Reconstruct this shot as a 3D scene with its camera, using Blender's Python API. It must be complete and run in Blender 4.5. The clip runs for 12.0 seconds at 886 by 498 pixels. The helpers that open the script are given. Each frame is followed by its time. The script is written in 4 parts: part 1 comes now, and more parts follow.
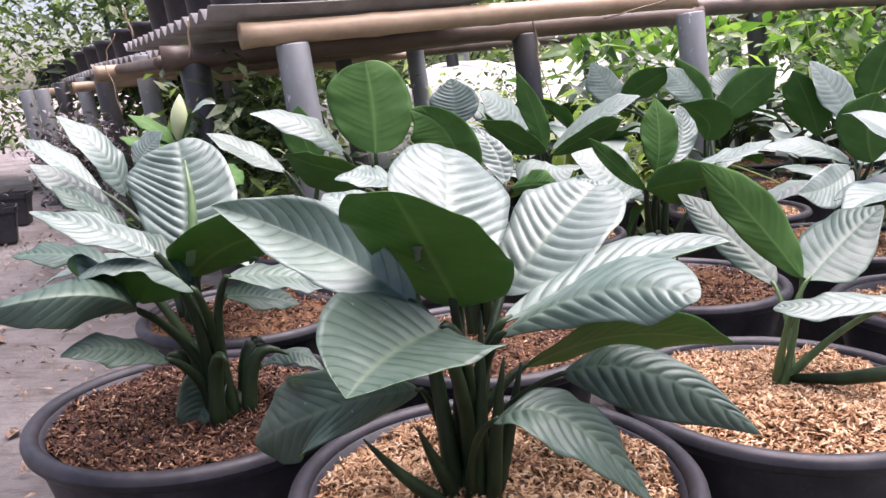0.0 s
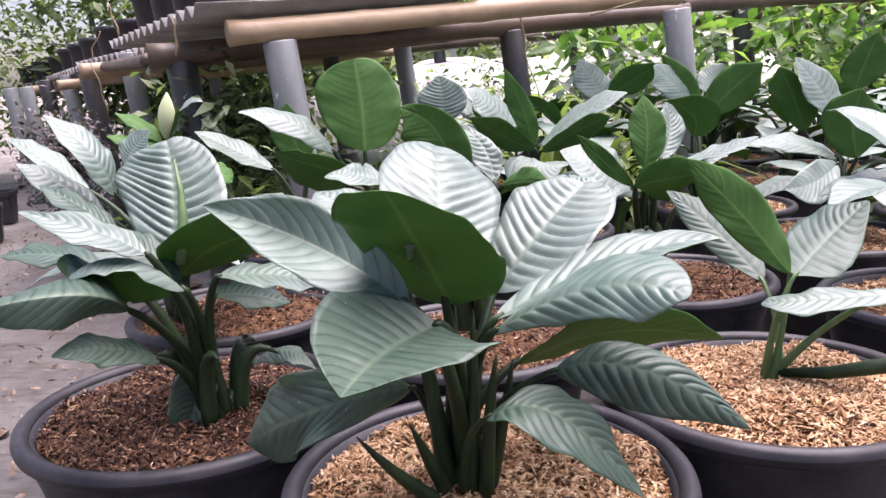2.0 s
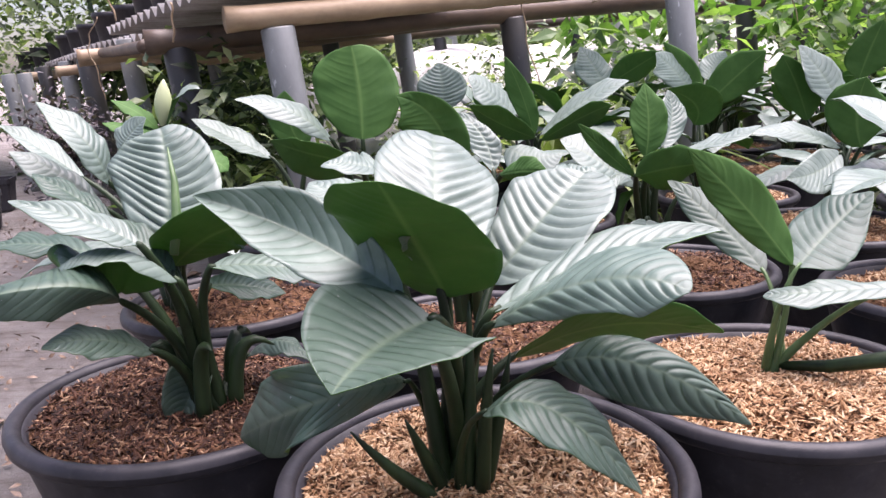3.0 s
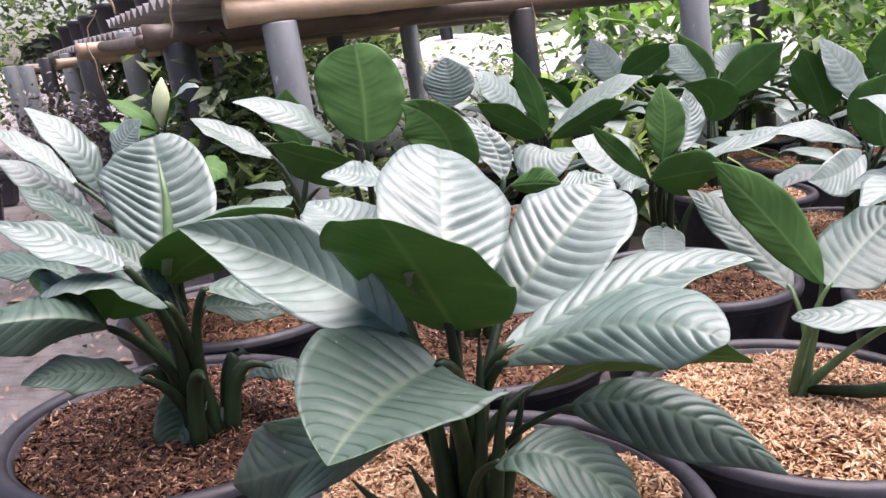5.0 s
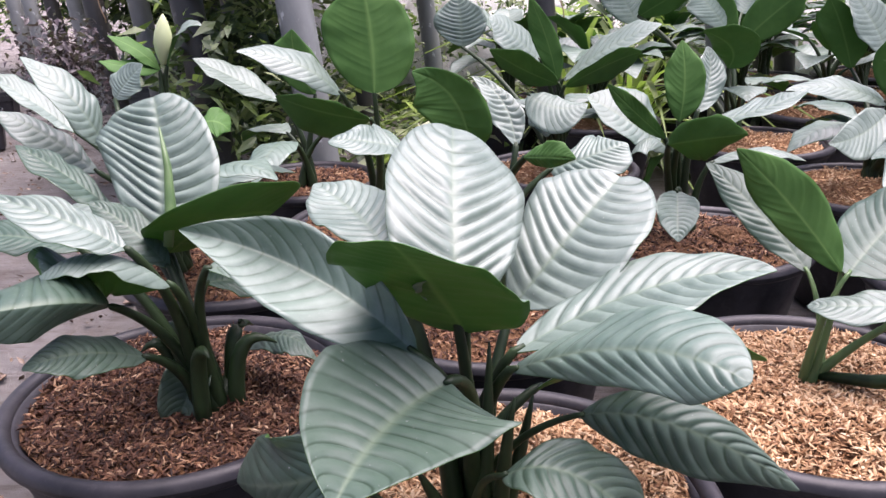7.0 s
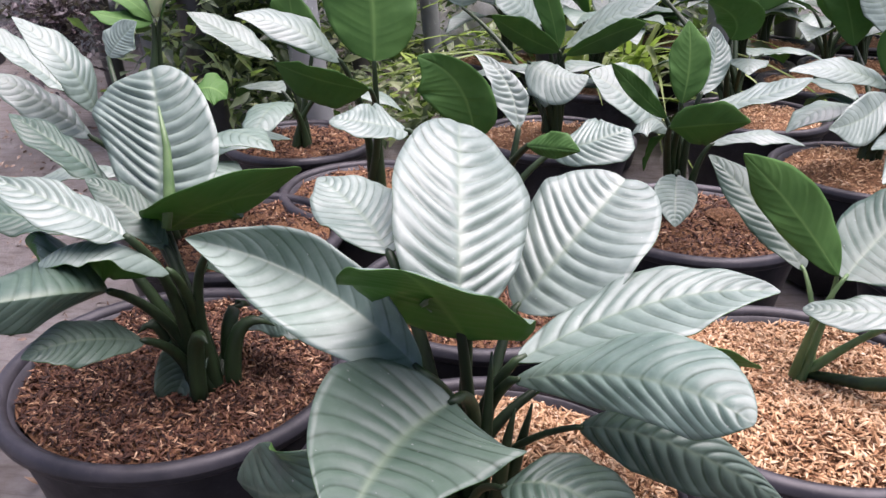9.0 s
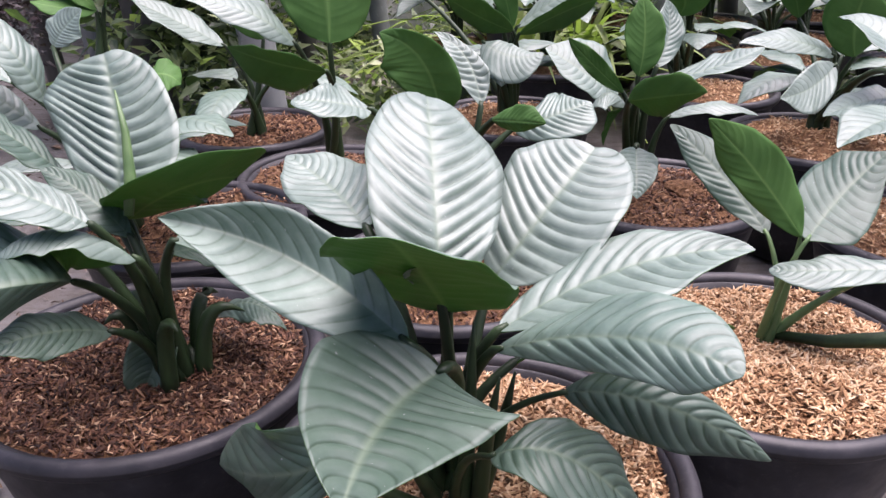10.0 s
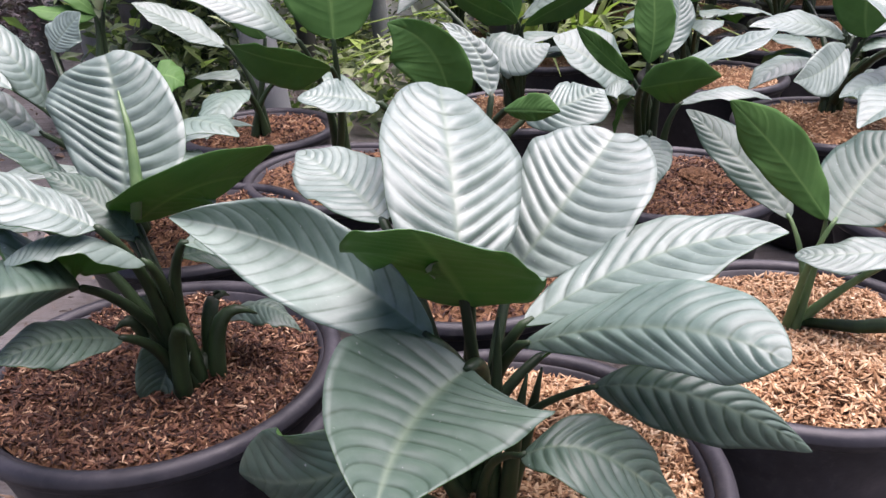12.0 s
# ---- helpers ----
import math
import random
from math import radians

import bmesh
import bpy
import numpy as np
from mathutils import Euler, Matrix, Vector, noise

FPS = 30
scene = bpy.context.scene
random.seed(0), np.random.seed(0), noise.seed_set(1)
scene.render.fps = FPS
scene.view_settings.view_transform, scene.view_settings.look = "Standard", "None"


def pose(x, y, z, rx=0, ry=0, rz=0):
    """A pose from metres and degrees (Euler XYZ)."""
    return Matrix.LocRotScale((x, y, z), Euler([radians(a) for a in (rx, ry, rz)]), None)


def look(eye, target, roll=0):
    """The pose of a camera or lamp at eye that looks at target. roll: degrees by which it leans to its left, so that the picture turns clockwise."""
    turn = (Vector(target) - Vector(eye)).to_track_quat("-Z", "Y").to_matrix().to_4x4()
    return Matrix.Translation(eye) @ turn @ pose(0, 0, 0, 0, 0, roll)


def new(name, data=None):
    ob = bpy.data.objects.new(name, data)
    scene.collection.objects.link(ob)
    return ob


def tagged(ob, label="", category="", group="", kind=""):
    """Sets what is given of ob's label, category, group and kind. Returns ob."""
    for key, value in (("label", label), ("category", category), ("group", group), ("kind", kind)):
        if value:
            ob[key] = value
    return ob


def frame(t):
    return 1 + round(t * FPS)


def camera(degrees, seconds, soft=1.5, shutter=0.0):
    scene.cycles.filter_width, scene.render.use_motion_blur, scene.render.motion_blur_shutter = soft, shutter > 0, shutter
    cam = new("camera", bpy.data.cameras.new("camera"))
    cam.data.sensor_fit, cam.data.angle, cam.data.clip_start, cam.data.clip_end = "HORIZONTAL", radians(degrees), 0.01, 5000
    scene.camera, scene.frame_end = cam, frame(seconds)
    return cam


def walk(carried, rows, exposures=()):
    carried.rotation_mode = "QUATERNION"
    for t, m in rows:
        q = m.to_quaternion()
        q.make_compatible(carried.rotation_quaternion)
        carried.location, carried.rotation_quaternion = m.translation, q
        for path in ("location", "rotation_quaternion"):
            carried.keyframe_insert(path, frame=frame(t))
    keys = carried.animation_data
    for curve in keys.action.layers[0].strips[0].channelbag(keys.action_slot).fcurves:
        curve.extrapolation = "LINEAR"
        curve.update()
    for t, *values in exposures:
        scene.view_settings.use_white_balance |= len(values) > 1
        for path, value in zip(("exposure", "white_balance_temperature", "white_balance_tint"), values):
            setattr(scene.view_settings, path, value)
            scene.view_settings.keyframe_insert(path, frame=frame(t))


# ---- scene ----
cam = camera(57.0, 12.0)
PATH = [
    (0, (0.0584, -0.8380, 0.7483), (-0.1150, 1.1108, 0.3332), -2.80),
    (0.5, (0.0584, -0.8395, 0.7478), (-0.1122, 1.1084, 0.3272), -2.92),
    (1, (0.0573, -0.8389, 0.7472), (-0.1053, 1.1088, 0.3231), -2.99),
    (1.5, (0.0575, -0.8405, 0.7491), (-0.0895, 1.1088, 0.3264), -3.04),
    (2, (0.0545, -0.8411, 0.7511), (-0.0892, 1.1079, 0.3257), -2.95),
    (2.5, (0.0558, -0.8406, 0.7513), (-0.0718, 1.1072, 0.3156), -3.02),
    (3, (0.0585, -0.8236, 0.7511), (-0.0884, 1.1185, 0.2965), -2.82),
    (3.2, (0.0610, -0.8171, 0.7497), (-0.0860, 1.1239, 0.2905), -2.65),
    (4.8, (0.0533, -0.7543, 0.7782), (-0.0948, 1.1826, 0.3027), -2.39),
    (5, (0.0538, -0.7501, 0.7774), (-0.1106, 1.1830, 0.2914), -3.11),
    (5.5, (0.0567, -0.7427, 0.7951), (-0.1127, 1.1730, 0.2465), -3.76),
    (6, (0.0513, -0.7344, 0.8122), (-0.1071, 1.1737, 0.2339), -3.27),
    (6.5, (0.0441, -0.7178, 0.8202), (-0.1306, 1.1740, 0.1954), -2.59),
    (7, (0.0468, -0.7017, 0.8396), (-0.1322, 1.1742, 0.1695), -1.98),
    (7.2, (0.0367, -0.6961, 0.8407), (-0.1301, 1.1713, 0.1441), -1.38),
    (8.8, (0.0269, -0.6748, 0.8919), (-0.1519, 1.1519, 0.0976), 0.29),
    (9, (0.0275, -0.6781, 0.8948), (-0.1155, 1.1493, 0.0948), 0.28),
    (9.5, (0.0156, -0.6828, 0.8826), (-0.0621, 1.1487, 0.0828), -0.55),
    (10, (0.0044, -0.6802, 0.8776), (-0.0230, 1.1417, 0.0530), -0.59),
    (10.5, (-0.0033, -0.6740, 0.8684), (-0.0241, 1.1626, 0.0769), -2.31),
    (11, (-0.0042, -0.6704, 0.8662), (-0.0266, 1.1607, 0.0621), -2.18),
    (11.5, (-0.0075, -0.6660, 0.8634), (-0.0277, 1.1619, 0.0520), -2.13),
    (12, (-0.0105, -0.6573, 0.8618), (-0.0491, 1.1636, 0.0354), -2.48),
]
walk(cam, [(t, look(eye, target, roll)) for t, eye, target, roll in PATH], exposures=[(0.0, 1.31, 6600, 31), (12.0, 1.15, 6550, 31)])

# ---- light ----
SUN_EL, SUN_AZ = 75.0, 66.0
world = bpy.data.worlds.new("sky")
scene.world = world
world.use_nodes = True
wn = world.node_tree
sky = wn.nodes.new("ShaderNodeTexSky")
sky.sky_type = "NISHITA"
sky.sun_disc = False
sky.sun_elevation, sky.sun_rotation = radians(SUN_EL), radians(SUN_AZ)
sky.air_density, sky.dust_density, sky.ozone_density = 1.0, 2.2, 1.0
wn.links.new(sky.outputs[0], wn.nodes["Background"].inputs[0])
wn.nodes["Background"].inputs[1].default_value = 0.09
sun = new("sun", bpy.data.lights.new("sun", "SUN"))
sun.data.energy, sun.data.angle, sun.data.color = 5.0, radians(70), (1.0, 0.985, 0.97)
sd = Vector((math.sin(radians(SUN_AZ)) * math.cos(radians(SUN_EL)), math.cos(radians(SUN_AZ)) * math.cos(radians(SUN_EL)), math.sin(radians(SUN_EL))))
sun.matrix_world = look(sd * 20, (0, 0, 0))


# ---- materials ----
class Mat:
    """A small node-material builder."""

    def __init__(self, name):
        self.m = bpy.data.materials.new(name)
        self.m.use_nodes = True
        self.t = self.m.node_tree
        self.b = self.t.nodes["Principled BSDF"]

    def node(self, kind, **values):
        n = self.t.nodes.new(kind)
        for k, v in values.items():
            n.inputs[k.replace("_", " ")].default_value = v
        return n

    def link(self, a, b):
        self.t.links.new(a, b)

    def coords(self, space="Object"):
        return self.t.nodes.new("ShaderNodeTexCoord").outputs[space]

    def noise(self, scale, detail=4.0, rough=0.6, vec=None, stretch=None):
        n = self.node("ShaderNodeTexNoise", Scale=scale, Detail=detail, Roughness=rough)
        v = vec or self.coords()
        if stretch:
            mp = self.node("ShaderNodeMapping", Scale=stretch)
            self.link(v, mp.inputs[0])
            v = mp.outputs[0]
        self.link(v, n.inputs["Vector"])
        return n.outputs["Fac"]

    def ramp(self, fac, stops):
        r = self.t.nodes.new("ShaderNodeValToRGB")
        e = r.color_ramp.elements
        while len(e) < len(stops):
            e.new(0.5)
        for s, (p, c) in zip(e, stops):
            s.position, s.color = p, (*c, 1)
        self.link(fac, r.inputs[0])
        return r.outputs[0]

    def math(self, op, a, b=None, clamp=False):
        n = self.t.nodes.new("ShaderNodeMath")
        n.operation, n.use_clamp = op, clamp
        for i, v in enumerate((a, b)):
            if v is None:
                continue
            if isinstance(v, (int, float)):
                n.inputs[i].default_value = v
            else:
                self.link(v, n.inputs[i])
        return n.outputs[0]

    def mix(self, fac, a, b, blend="MIX"):
        n = self.t.nodes.new("ShaderNodeMix")
        n.data_type, n.blend_type = "RGBA", blend
        for sock, v in ((n.inputs[0], fac), (n.inputs[6], a), (n.inputs[7], b)):
            if isinstance(v, (int, float)):
                sock.default_value = v
            elif isinstance(v, tuple):
                sock.default_value = (*v, 1)
            else:
                self.link(v, sock)
        return n.outputs[2]

    def bump(self, height, strength, distance=0.002):
        n = self.node("ShaderNodeBump", Strength=strength, Distance=distance)
        self.link(height, n.inputs["Height"])
        self.link(n.outputs[0], self.b.inputs["Normal"])

    def set(self, colour=None, rough=None, **values):
        for key, v in (("Base Color", colour), ("Roughness", rough), *((k.replace("_", " "), v) for k, v in values.items())):
            if v is None:
                continue
            if isinstance(v, (int, float)):
                self.b.inputs[key].default_value = v
            elif isinstance(v, tuple):
                self.b.inputs[key].default_value = (*v, 1)
            else:
                self.link(v, self.b.inputs[key])
        return self

    def translucent(self, colour, amount):
        tr = self.t.nodes.new("ShaderNodeBsdfTranslucent")
        if isinstance(colour, tuple):
            tr.inputs[0].default_value = (*colour, 1)
        else:
            self.link(colour, tr.inputs[0])
        mx = self.t.nodes.new("ShaderNodeMixShader")
        mx.inputs[0].default_value = amount
        self.link(self.b.outputs[0], mx.inputs[1])
        self.link(tr.outputs[0], mx.inputs[2])
        self.link(mx.outputs[0], self.t.nodes["Material Output"].inputs[0])

    def rand(self):
        return self.t.nodes.new("ShaderNodeObjectInfo").outputs["Random"]

    def island(self):
        return self.t.nodes.new("ShaderNodeNewGeometry").outputs["Random Per Island"]


def leaf_top(name, dark, light, dusty, gloss=1.0):
    m = Mat(name)
    uv = m.coords("UV")
    sep = m.t.nodes.new("ShaderNodeSeparateXYZ")
    m.link(uv, sep.inputs[0])
    side = m.math("ABSOLUTE", m.math("SUBTRACT", sep.outputs[1], 0.5))
    rib = m.math("SUBTRACT", 1.0, m.math("MULTIPLY", side, 22.0), True)
    base = m.ramp(m.noise(14, 5), [(0.3, dark), (0.7, light)])
    vein_shade = m.math("SUBTRACT", 1.0, m.math("MULTIPLY", m.math("ABSOLUTE", m.math("SINE", m.math("MULTIPLY", sep.outputs[0], math.pi))), 2.4), True)
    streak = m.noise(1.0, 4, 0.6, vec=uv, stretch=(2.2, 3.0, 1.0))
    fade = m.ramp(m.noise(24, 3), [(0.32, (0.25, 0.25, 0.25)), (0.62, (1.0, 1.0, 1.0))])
    vein_shade = m.math("MULTIPLY", vein_shade, fade)
    # Shade of the grooves between ribs, painted into the base colour.
    base = m.mix(m.math("MULTIPLY", vein_shade, 0.85), base, tuple(c * w for c, w in zip(dark, (0.19, 0.28, 0.21))))
    base = m.mix(1.0, base, m.ramp(streak, [(0.3, (0.84, 0.86, 0.85)), (0.7, (1.14, 1.12, 1.12))]), "MULTIPLY")
    tone = m.ramp(m.rand(), [(0.0, (0.78, 0.9, 0.82)), (1.0, (1.12, 1.08, 1.06))])
    base = m.mix(1.0, base, tone, "MULTIPLY")
    dust = m.ramp(m.noise(60, 6, 0.7), [(0.45, (0, 0, 0)), (0.8, (1, 1, 1))])
    base = m.mix(m.math("MULTIPLY", dust, dusty), base, (0.30, 0.37, 0.325))
    base = m.mix(m.math("MULTIPLY", rib, 0.45), base, (0.15, 0.20, 0.13))
    specks = m.ramp(m.noise(260, 2, 0.5), [(0.74, (0, 0, 0)), (0.78, (1, 1, 1))])
    base = m.mix(m.math("MULTIPLY", specks, 0.5), base, (0.55, 0.55, 0.5))
    rough = m.ramp(m.noise(35, 4), [(0.3, (0.42, 0.42, 0.42)), (0.75, (0.56, 0.56, 0.56))])
    m.set(base, rough, Specular_IOR_Level=m.math("MULTIPLY", m.math("SUBTRACT", 1.0, m.math("MULTIPLY", vein_shade, 0.6)), 0.62 * gloss), Coat_Weight=0.2 * gloss, Coat_Roughness=0.45)
    m.bump(m.math("ADD", m.math("MULTIPLY", m.noise(420, 3), 0.3), m.math("MULTIPLY", m.noise(70, 4), 0.7)), 0.22, 0.0012)
    m.translucent((0.28, 0.50, 0.15), 0.16)
    return m.m


def leaf_under():
    m = Mat("leaf_underside")
    uv = m.coords("UV")
    sep = m.t.nodes.new("ShaderNodeSeparateXYZ")
    m.link(uv, sep.inputs[0])
    side = m.math("ABSOLUTE", m.math("SUBTRACT", sep.outputs[1], 0.5))
    rib = m.math("SUBTRACT", 1.0, m.math("MULTIPLY", side, 26.0), True)
    base = m.ramp(m.noise(18, 4), [(0.3, (0.036, 0.096, 0.022)), (0.7, (0.060, 0.140, 0.034))])
    base = m.mix(m.math("MULTIPLY", rib, 0.6), base, (0.13, 0.24, 0.07))
    m.set(base, 0.6, Specular_IOR_Level=0.18)
    m.bump(m.noise(300, 3), 0.15, 0.001)
    m.translucent((0.14, 0.46, 0.08), 0.11)
    return m.m


def petiole_green():
    m = Mat("petiole_green")
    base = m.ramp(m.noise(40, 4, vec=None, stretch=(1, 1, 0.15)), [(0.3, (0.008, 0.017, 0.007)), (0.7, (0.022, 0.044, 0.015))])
    m.set(base, 0.5, Specular_IOR_Level=0.3)
    m.bump(m.noise(200, 3, stretch=(1, 1, 0.1)), 0.25, 0.001)
    return m.m


def pale_shoot():
    m = Mat("pale_shoot")
    m.set(m.ramp(m.noise(60, 4, stretch=(1, 1, 0.2)), [(0.3, (0.05, 0.105, 0.032)), (0.7, (0.10, 0.17, 0.06))]), 0.45)
    return m.m


def pot_black():
    m = Mat("pot_black_plastic")
    dust = m.ramp(m.noise(9, 7, 0.7), [(0.36, (0.010, 0.010, 0.012)), (0.75, (0.042, 0.039, 0.044))])
    scuff = m.ramp(m.noise(70, 6, 0.75), [(0.55, (0, 0, 0)), (0.85, (1, 1, 1))])
    m.set(m.mix(m.math("MULTIPLY", scuff, 0.3), dust, (0.15, 0.135, 0.13)), m.ramp(m.noise(20, 5), [(0.3, (0.38, 0.38, 0.38)), (0.7, (0.6, 0.6, 0.6))]), Specular_IOR_Level=0.35)
    m.bump(m.noise(150, 4), 0.2, 0.001)
    return m.m


def husk_mat(name, stops):
    m = Mat(name)
    c = m.ramp(m.island(), stops)
    patch = m.ramp(m.noise(9, 4), [(0.3, (0.62, 0.55, 0.5)), (0.7, (1.0, 1.0, 1.0))])
    m.set(m.mix(1.0, c, patch, "MULTIPLY"), 0.7, Specular_IOR_Level=0.3)
    m.bump(m.noise(500, 3), 0.3, 0.001)
    return m.m


def husk_bed_mat():
    m = Mat("husk_bed")
    c = m.ramp(m.noise(160, 6, 0.75), [(0.3, (0.06, 0.029, 0.014)), (0.55, (0.19, 0.098, 0.048)), (0.75, (0.36, 0.215, 0.118))])
    m.set(c, 0.85, Specular_IOR_Level=0.2)
    m.bump(m.noise(230, 6, 0.8), 0.9, 0.006)
    return m.m


def ground_mat():
    m = Mat("ground_concrete")
    c = m.ramp(m.noise(2.2, 8, 0.65), [(0.3, (0.15, 0.132, 0.117)), (0.5, (0.31, 0.283, 0.26)), (0.7, (0.45, 0.418, 0.39))])
    dirt = m.ramp(m.noise(11, 7, 0.7), [(0.45, (0, 0, 0)), (0.7, (1, 1, 1))])
    c = m.mix(m.math("MULTIPLY", dirt, 0.5), c, (0.16, 0.115, 0.085))
    streak = m.ramp(m.noise(16, 6, 0.7, stretch=(0.4, 2.2, 1.0)), [(0.52, (0, 0, 0)), (0.66, (1, 1, 1))])
    m.set(m.mix(m.math("MULTIPLY", streak, 0.6), c, (0.13, 0.10, 0.078)), 0.85)
    m.bump(m.noise(16, 12, 0.82, stretch=(0.5, 2.0, 1.0)), 1.0, 0.07)
    return m.m


def pipe_mat(name, light, dark):
    m = Mat(name)
    c = m.ramp(m.noise(6, 6, 0.7, stretch=(1, 1, 0.35)), [(0.3, dark), (0.7, light)])
    chips = m.ramp(m.noise(38, 5, 0.6, stretch=(1, 1, 0.5)), [(0.64, (0, 0, 0)), (0.68, (1, 1, 1))])
    m.set(m.mix(m.math("MULTIPLY", chips, 0.6), c, tuple(min(0.7, v * 2.2) for v in light)), 0.45)
    m.bump(m.noise(60, 5), 0.2, 0.002)
    return m.m


def bamboo_mat(name, light, dark):
    m = Mat(name)
    c = m.ramp(m.noise(9, 7, 0.7, stretch=(0.15, 1, 1)), [(0.3, dark), (0.7, light)])
    grime = m.ramp(m.noise(4, 6, 0.7), [(0.45, (0, 0, 0)), (0.75, (1, 1, 1))])
    m.set(m.mix(m.math("MULTIPLY", grime, 0.5), c, tuple(v * 0.35 for v in dark)), 0.5)
    m.bump(m.noise(50, 5, stretch=(0.1, 1, 1)), 0.4, 0.002)
    return m.m


def sheet_mat():
    m = Mat("corrugated_sheet")
    c = m.ramp(m.noise(4, 8, 0.7), [(0.3, (0.16, 0.14, 0.12)), (0.7, (0.42, 0.41, 0.39))])
    m.set(c, 0.6, Metallic=0.2)
    m.bump(m.noise(60, 5), 0.3, 0.002)
    return m.m


def foliage_mat(name, stops, amount=0.4):
    m = Mat(name)
    c = m.ramp(m.island(), stops)
    m.set(c, 0.45, Specular_IOR_Level=0.5)
    m.translucent(m.mix(1.0, c, (1.5, 1.9, 0.7), "MULTIPLY"), amount)
    return m.m


def sunlit_white_mat():
    m = Mat("sunlit_white_stone")
    # Near-white colour carries the glare of sunlit patches in the background.
    c = m.ramp(m.noise(5, 7, 0.65), [(0.3, (0.42, 0.40, 0.37)), (0.55, (0.74, 0.73, 0.70)), (0.8, (0.82, 0.81, 0.79))])
    m.set(c, 0.8)
    m.bump(m.noise(18, 8, 0.7), 0.8, 0.02)
    return m.m


DRY = bamboo_mat("dry_leaf", (0.20, 0.13, 0.08), (0.09, 0.055, 0.035))
BUD = Mat("pale_bud").set((0.42, 0.48, 0.26), 0.5).m
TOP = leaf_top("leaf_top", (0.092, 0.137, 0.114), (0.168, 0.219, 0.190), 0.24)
# Darker copy of TOP: mature green, plus shade on low leaves put into colour.
TOP_OLD_SHADED = leaf_top("mature_shaded_leaf_top", (0.040, 0.072, 0.054), (0.070, 0.106, 0.083), 0.10, 0.65)
UNDER, PETIOLE, SHOOT = leaf_under(), petiole_green(), pale_shoot()
POT, BED, GROUND = pot_black(), husk_bed_mat(), ground_mat()
HUSK = husk_mat("rice_husk", [(0.0, (0.15, 0.07, 0.032)), (0.25, (0.36, 0.20, 0.095)), (0.6, (0.54, 0.35, 0.19)), (0.88, (0.65, 0.47, 0.285)), (1.0, (0.73, 0.58, 0.40))])
# Wet brown husk, darkened further for the plants' shade over it.
HUSK_SHADED = husk_mat("shaded_rice_husk", [(0.0, (0.022, 0.010, 0.006)), (0.35, (0.065, 0.028, 0.015)), (0.72, (0.14, 0.064, 0.035)), (0.92, (0.30, 0.165, 0.09)), (1.0, (0.58, 0.41, 0.26))])
PIPE = pipe_mat("grey_pipe", (0.23, 0.245, 0.235), (0.125, 0.135, 0.13))
PIPE_DARK = pipe_mat("blackened_pipe", (0.045, 0.043, 0.038), (0.018, 0.018, 0.016))
BAMBOO = bamboo_mat("bamboo_tan", (0.42, 0.31, 0.19), (0.24, 0.16, 0.09))
BAMBOO_DARK = bamboo_mat("bamboo_dark", (0.14, 0.095, 0.06), (0.05, 0.035, 0.025))
SHEET = sheet_mat()
BROAD = foliage_mat("broad_garden_leaves", [(0.0, (0.035, 0.08, 0.025)), (0.6, (0.10, 0.19, 0.05)), (1.0, (0.30, 0.40, 0.15))], 0.4)
GRASSY = foliage_mat("striped_blades", [(0.0, (0.08, 0.14, 0.04)), (0.5, (0.20, 0.27, 0.09)), (1.0, (0.42, 0.46, 0.24))], 0.3)
SUNLIT_WHITE = sunlit_white_mat()
GREENERY = foliage_mat("greenery", [(0.0, (0.018, 0.03, 0.016)), (0.4, (0.06, 0.095, 0.04)), (0.75, (0.17, 0.22, 0.10)), (0.95, (0.36, 0.40, 0.24)), (1.0, (0.6, 0.62, 0.48))], 0.38)
PLUM = foliage_mat("plum_leaves", [(0.0, (0.03, 0.02, 0.025)), (0.6, (0.07, 0.05, 0.055)), (1.0, (0.16, 0.15, 0.15))], 0.15)
BARK = bamboo_mat("trunk_bark", (0.12, 0.10, 0.08), (0.05, 0.04, 0.035))


# ---- building helpers ----
def mesh_of(name, verts, faces, mats, slots=None, uvs=None, smooth=True):
    me = bpy.data.meshes.new(name)
    me.from_pydata(verts, [], faces)
    for m in mats:
        me.materials.append(m)
    if slots is not None:
        me.polygons.foreach_set("material_index", slots)
    me.polygons.foreach_set("use_smooth", [smooth] * len(faces))
    if uvs is not None:
        layer = me.uv_layers.new(name="UVMap")
        idx = np.empty(len(me.loops), dtype=np.int32)
        me.loops.foreach_get("vertex_index", idx)
        layer.data.foreach_set("uv", np.asarray(uvs, dtype=np.float32)[idx].ravel())
    me.update()
    return me


def child(name, me, parent, label=""):
    ob = new(name, me)
    ob.parent = parent
    return tagged(ob, label) if label else ob


def thing(name, at, label, category, group=""):
    ob = new(name)
    ob.empty_display_size = 0.05
    ob.location = at
    return tagged(ob, label, category, group)


def lathe(profile, segments, wobble=0.0, seed=0):
    rng = random.Random(seed)
    ph = [rng.uniform(0, 6.28) for _ in range(3)]
    verts, faces = [], []
    for r, z in profile:
        for k in range(segments):
            a = 2 * math.pi * k / segments
            rr = r * (1 + wobble * (math.sin(2 * a + ph[0]) + 0.5 * math.sin(3 * a + ph[1])))
            verts.append((rr * math.cos(a), rr * math.sin(a), z))
    n = segments
    for i in range(len(profile) - 1):
        for k in range(n):
            faces.append((i * n + k, i * n + (k + 1) % n, (i + 1) * n + (k + 1) % n, (i + 1) * n + k))
    return verts, faces


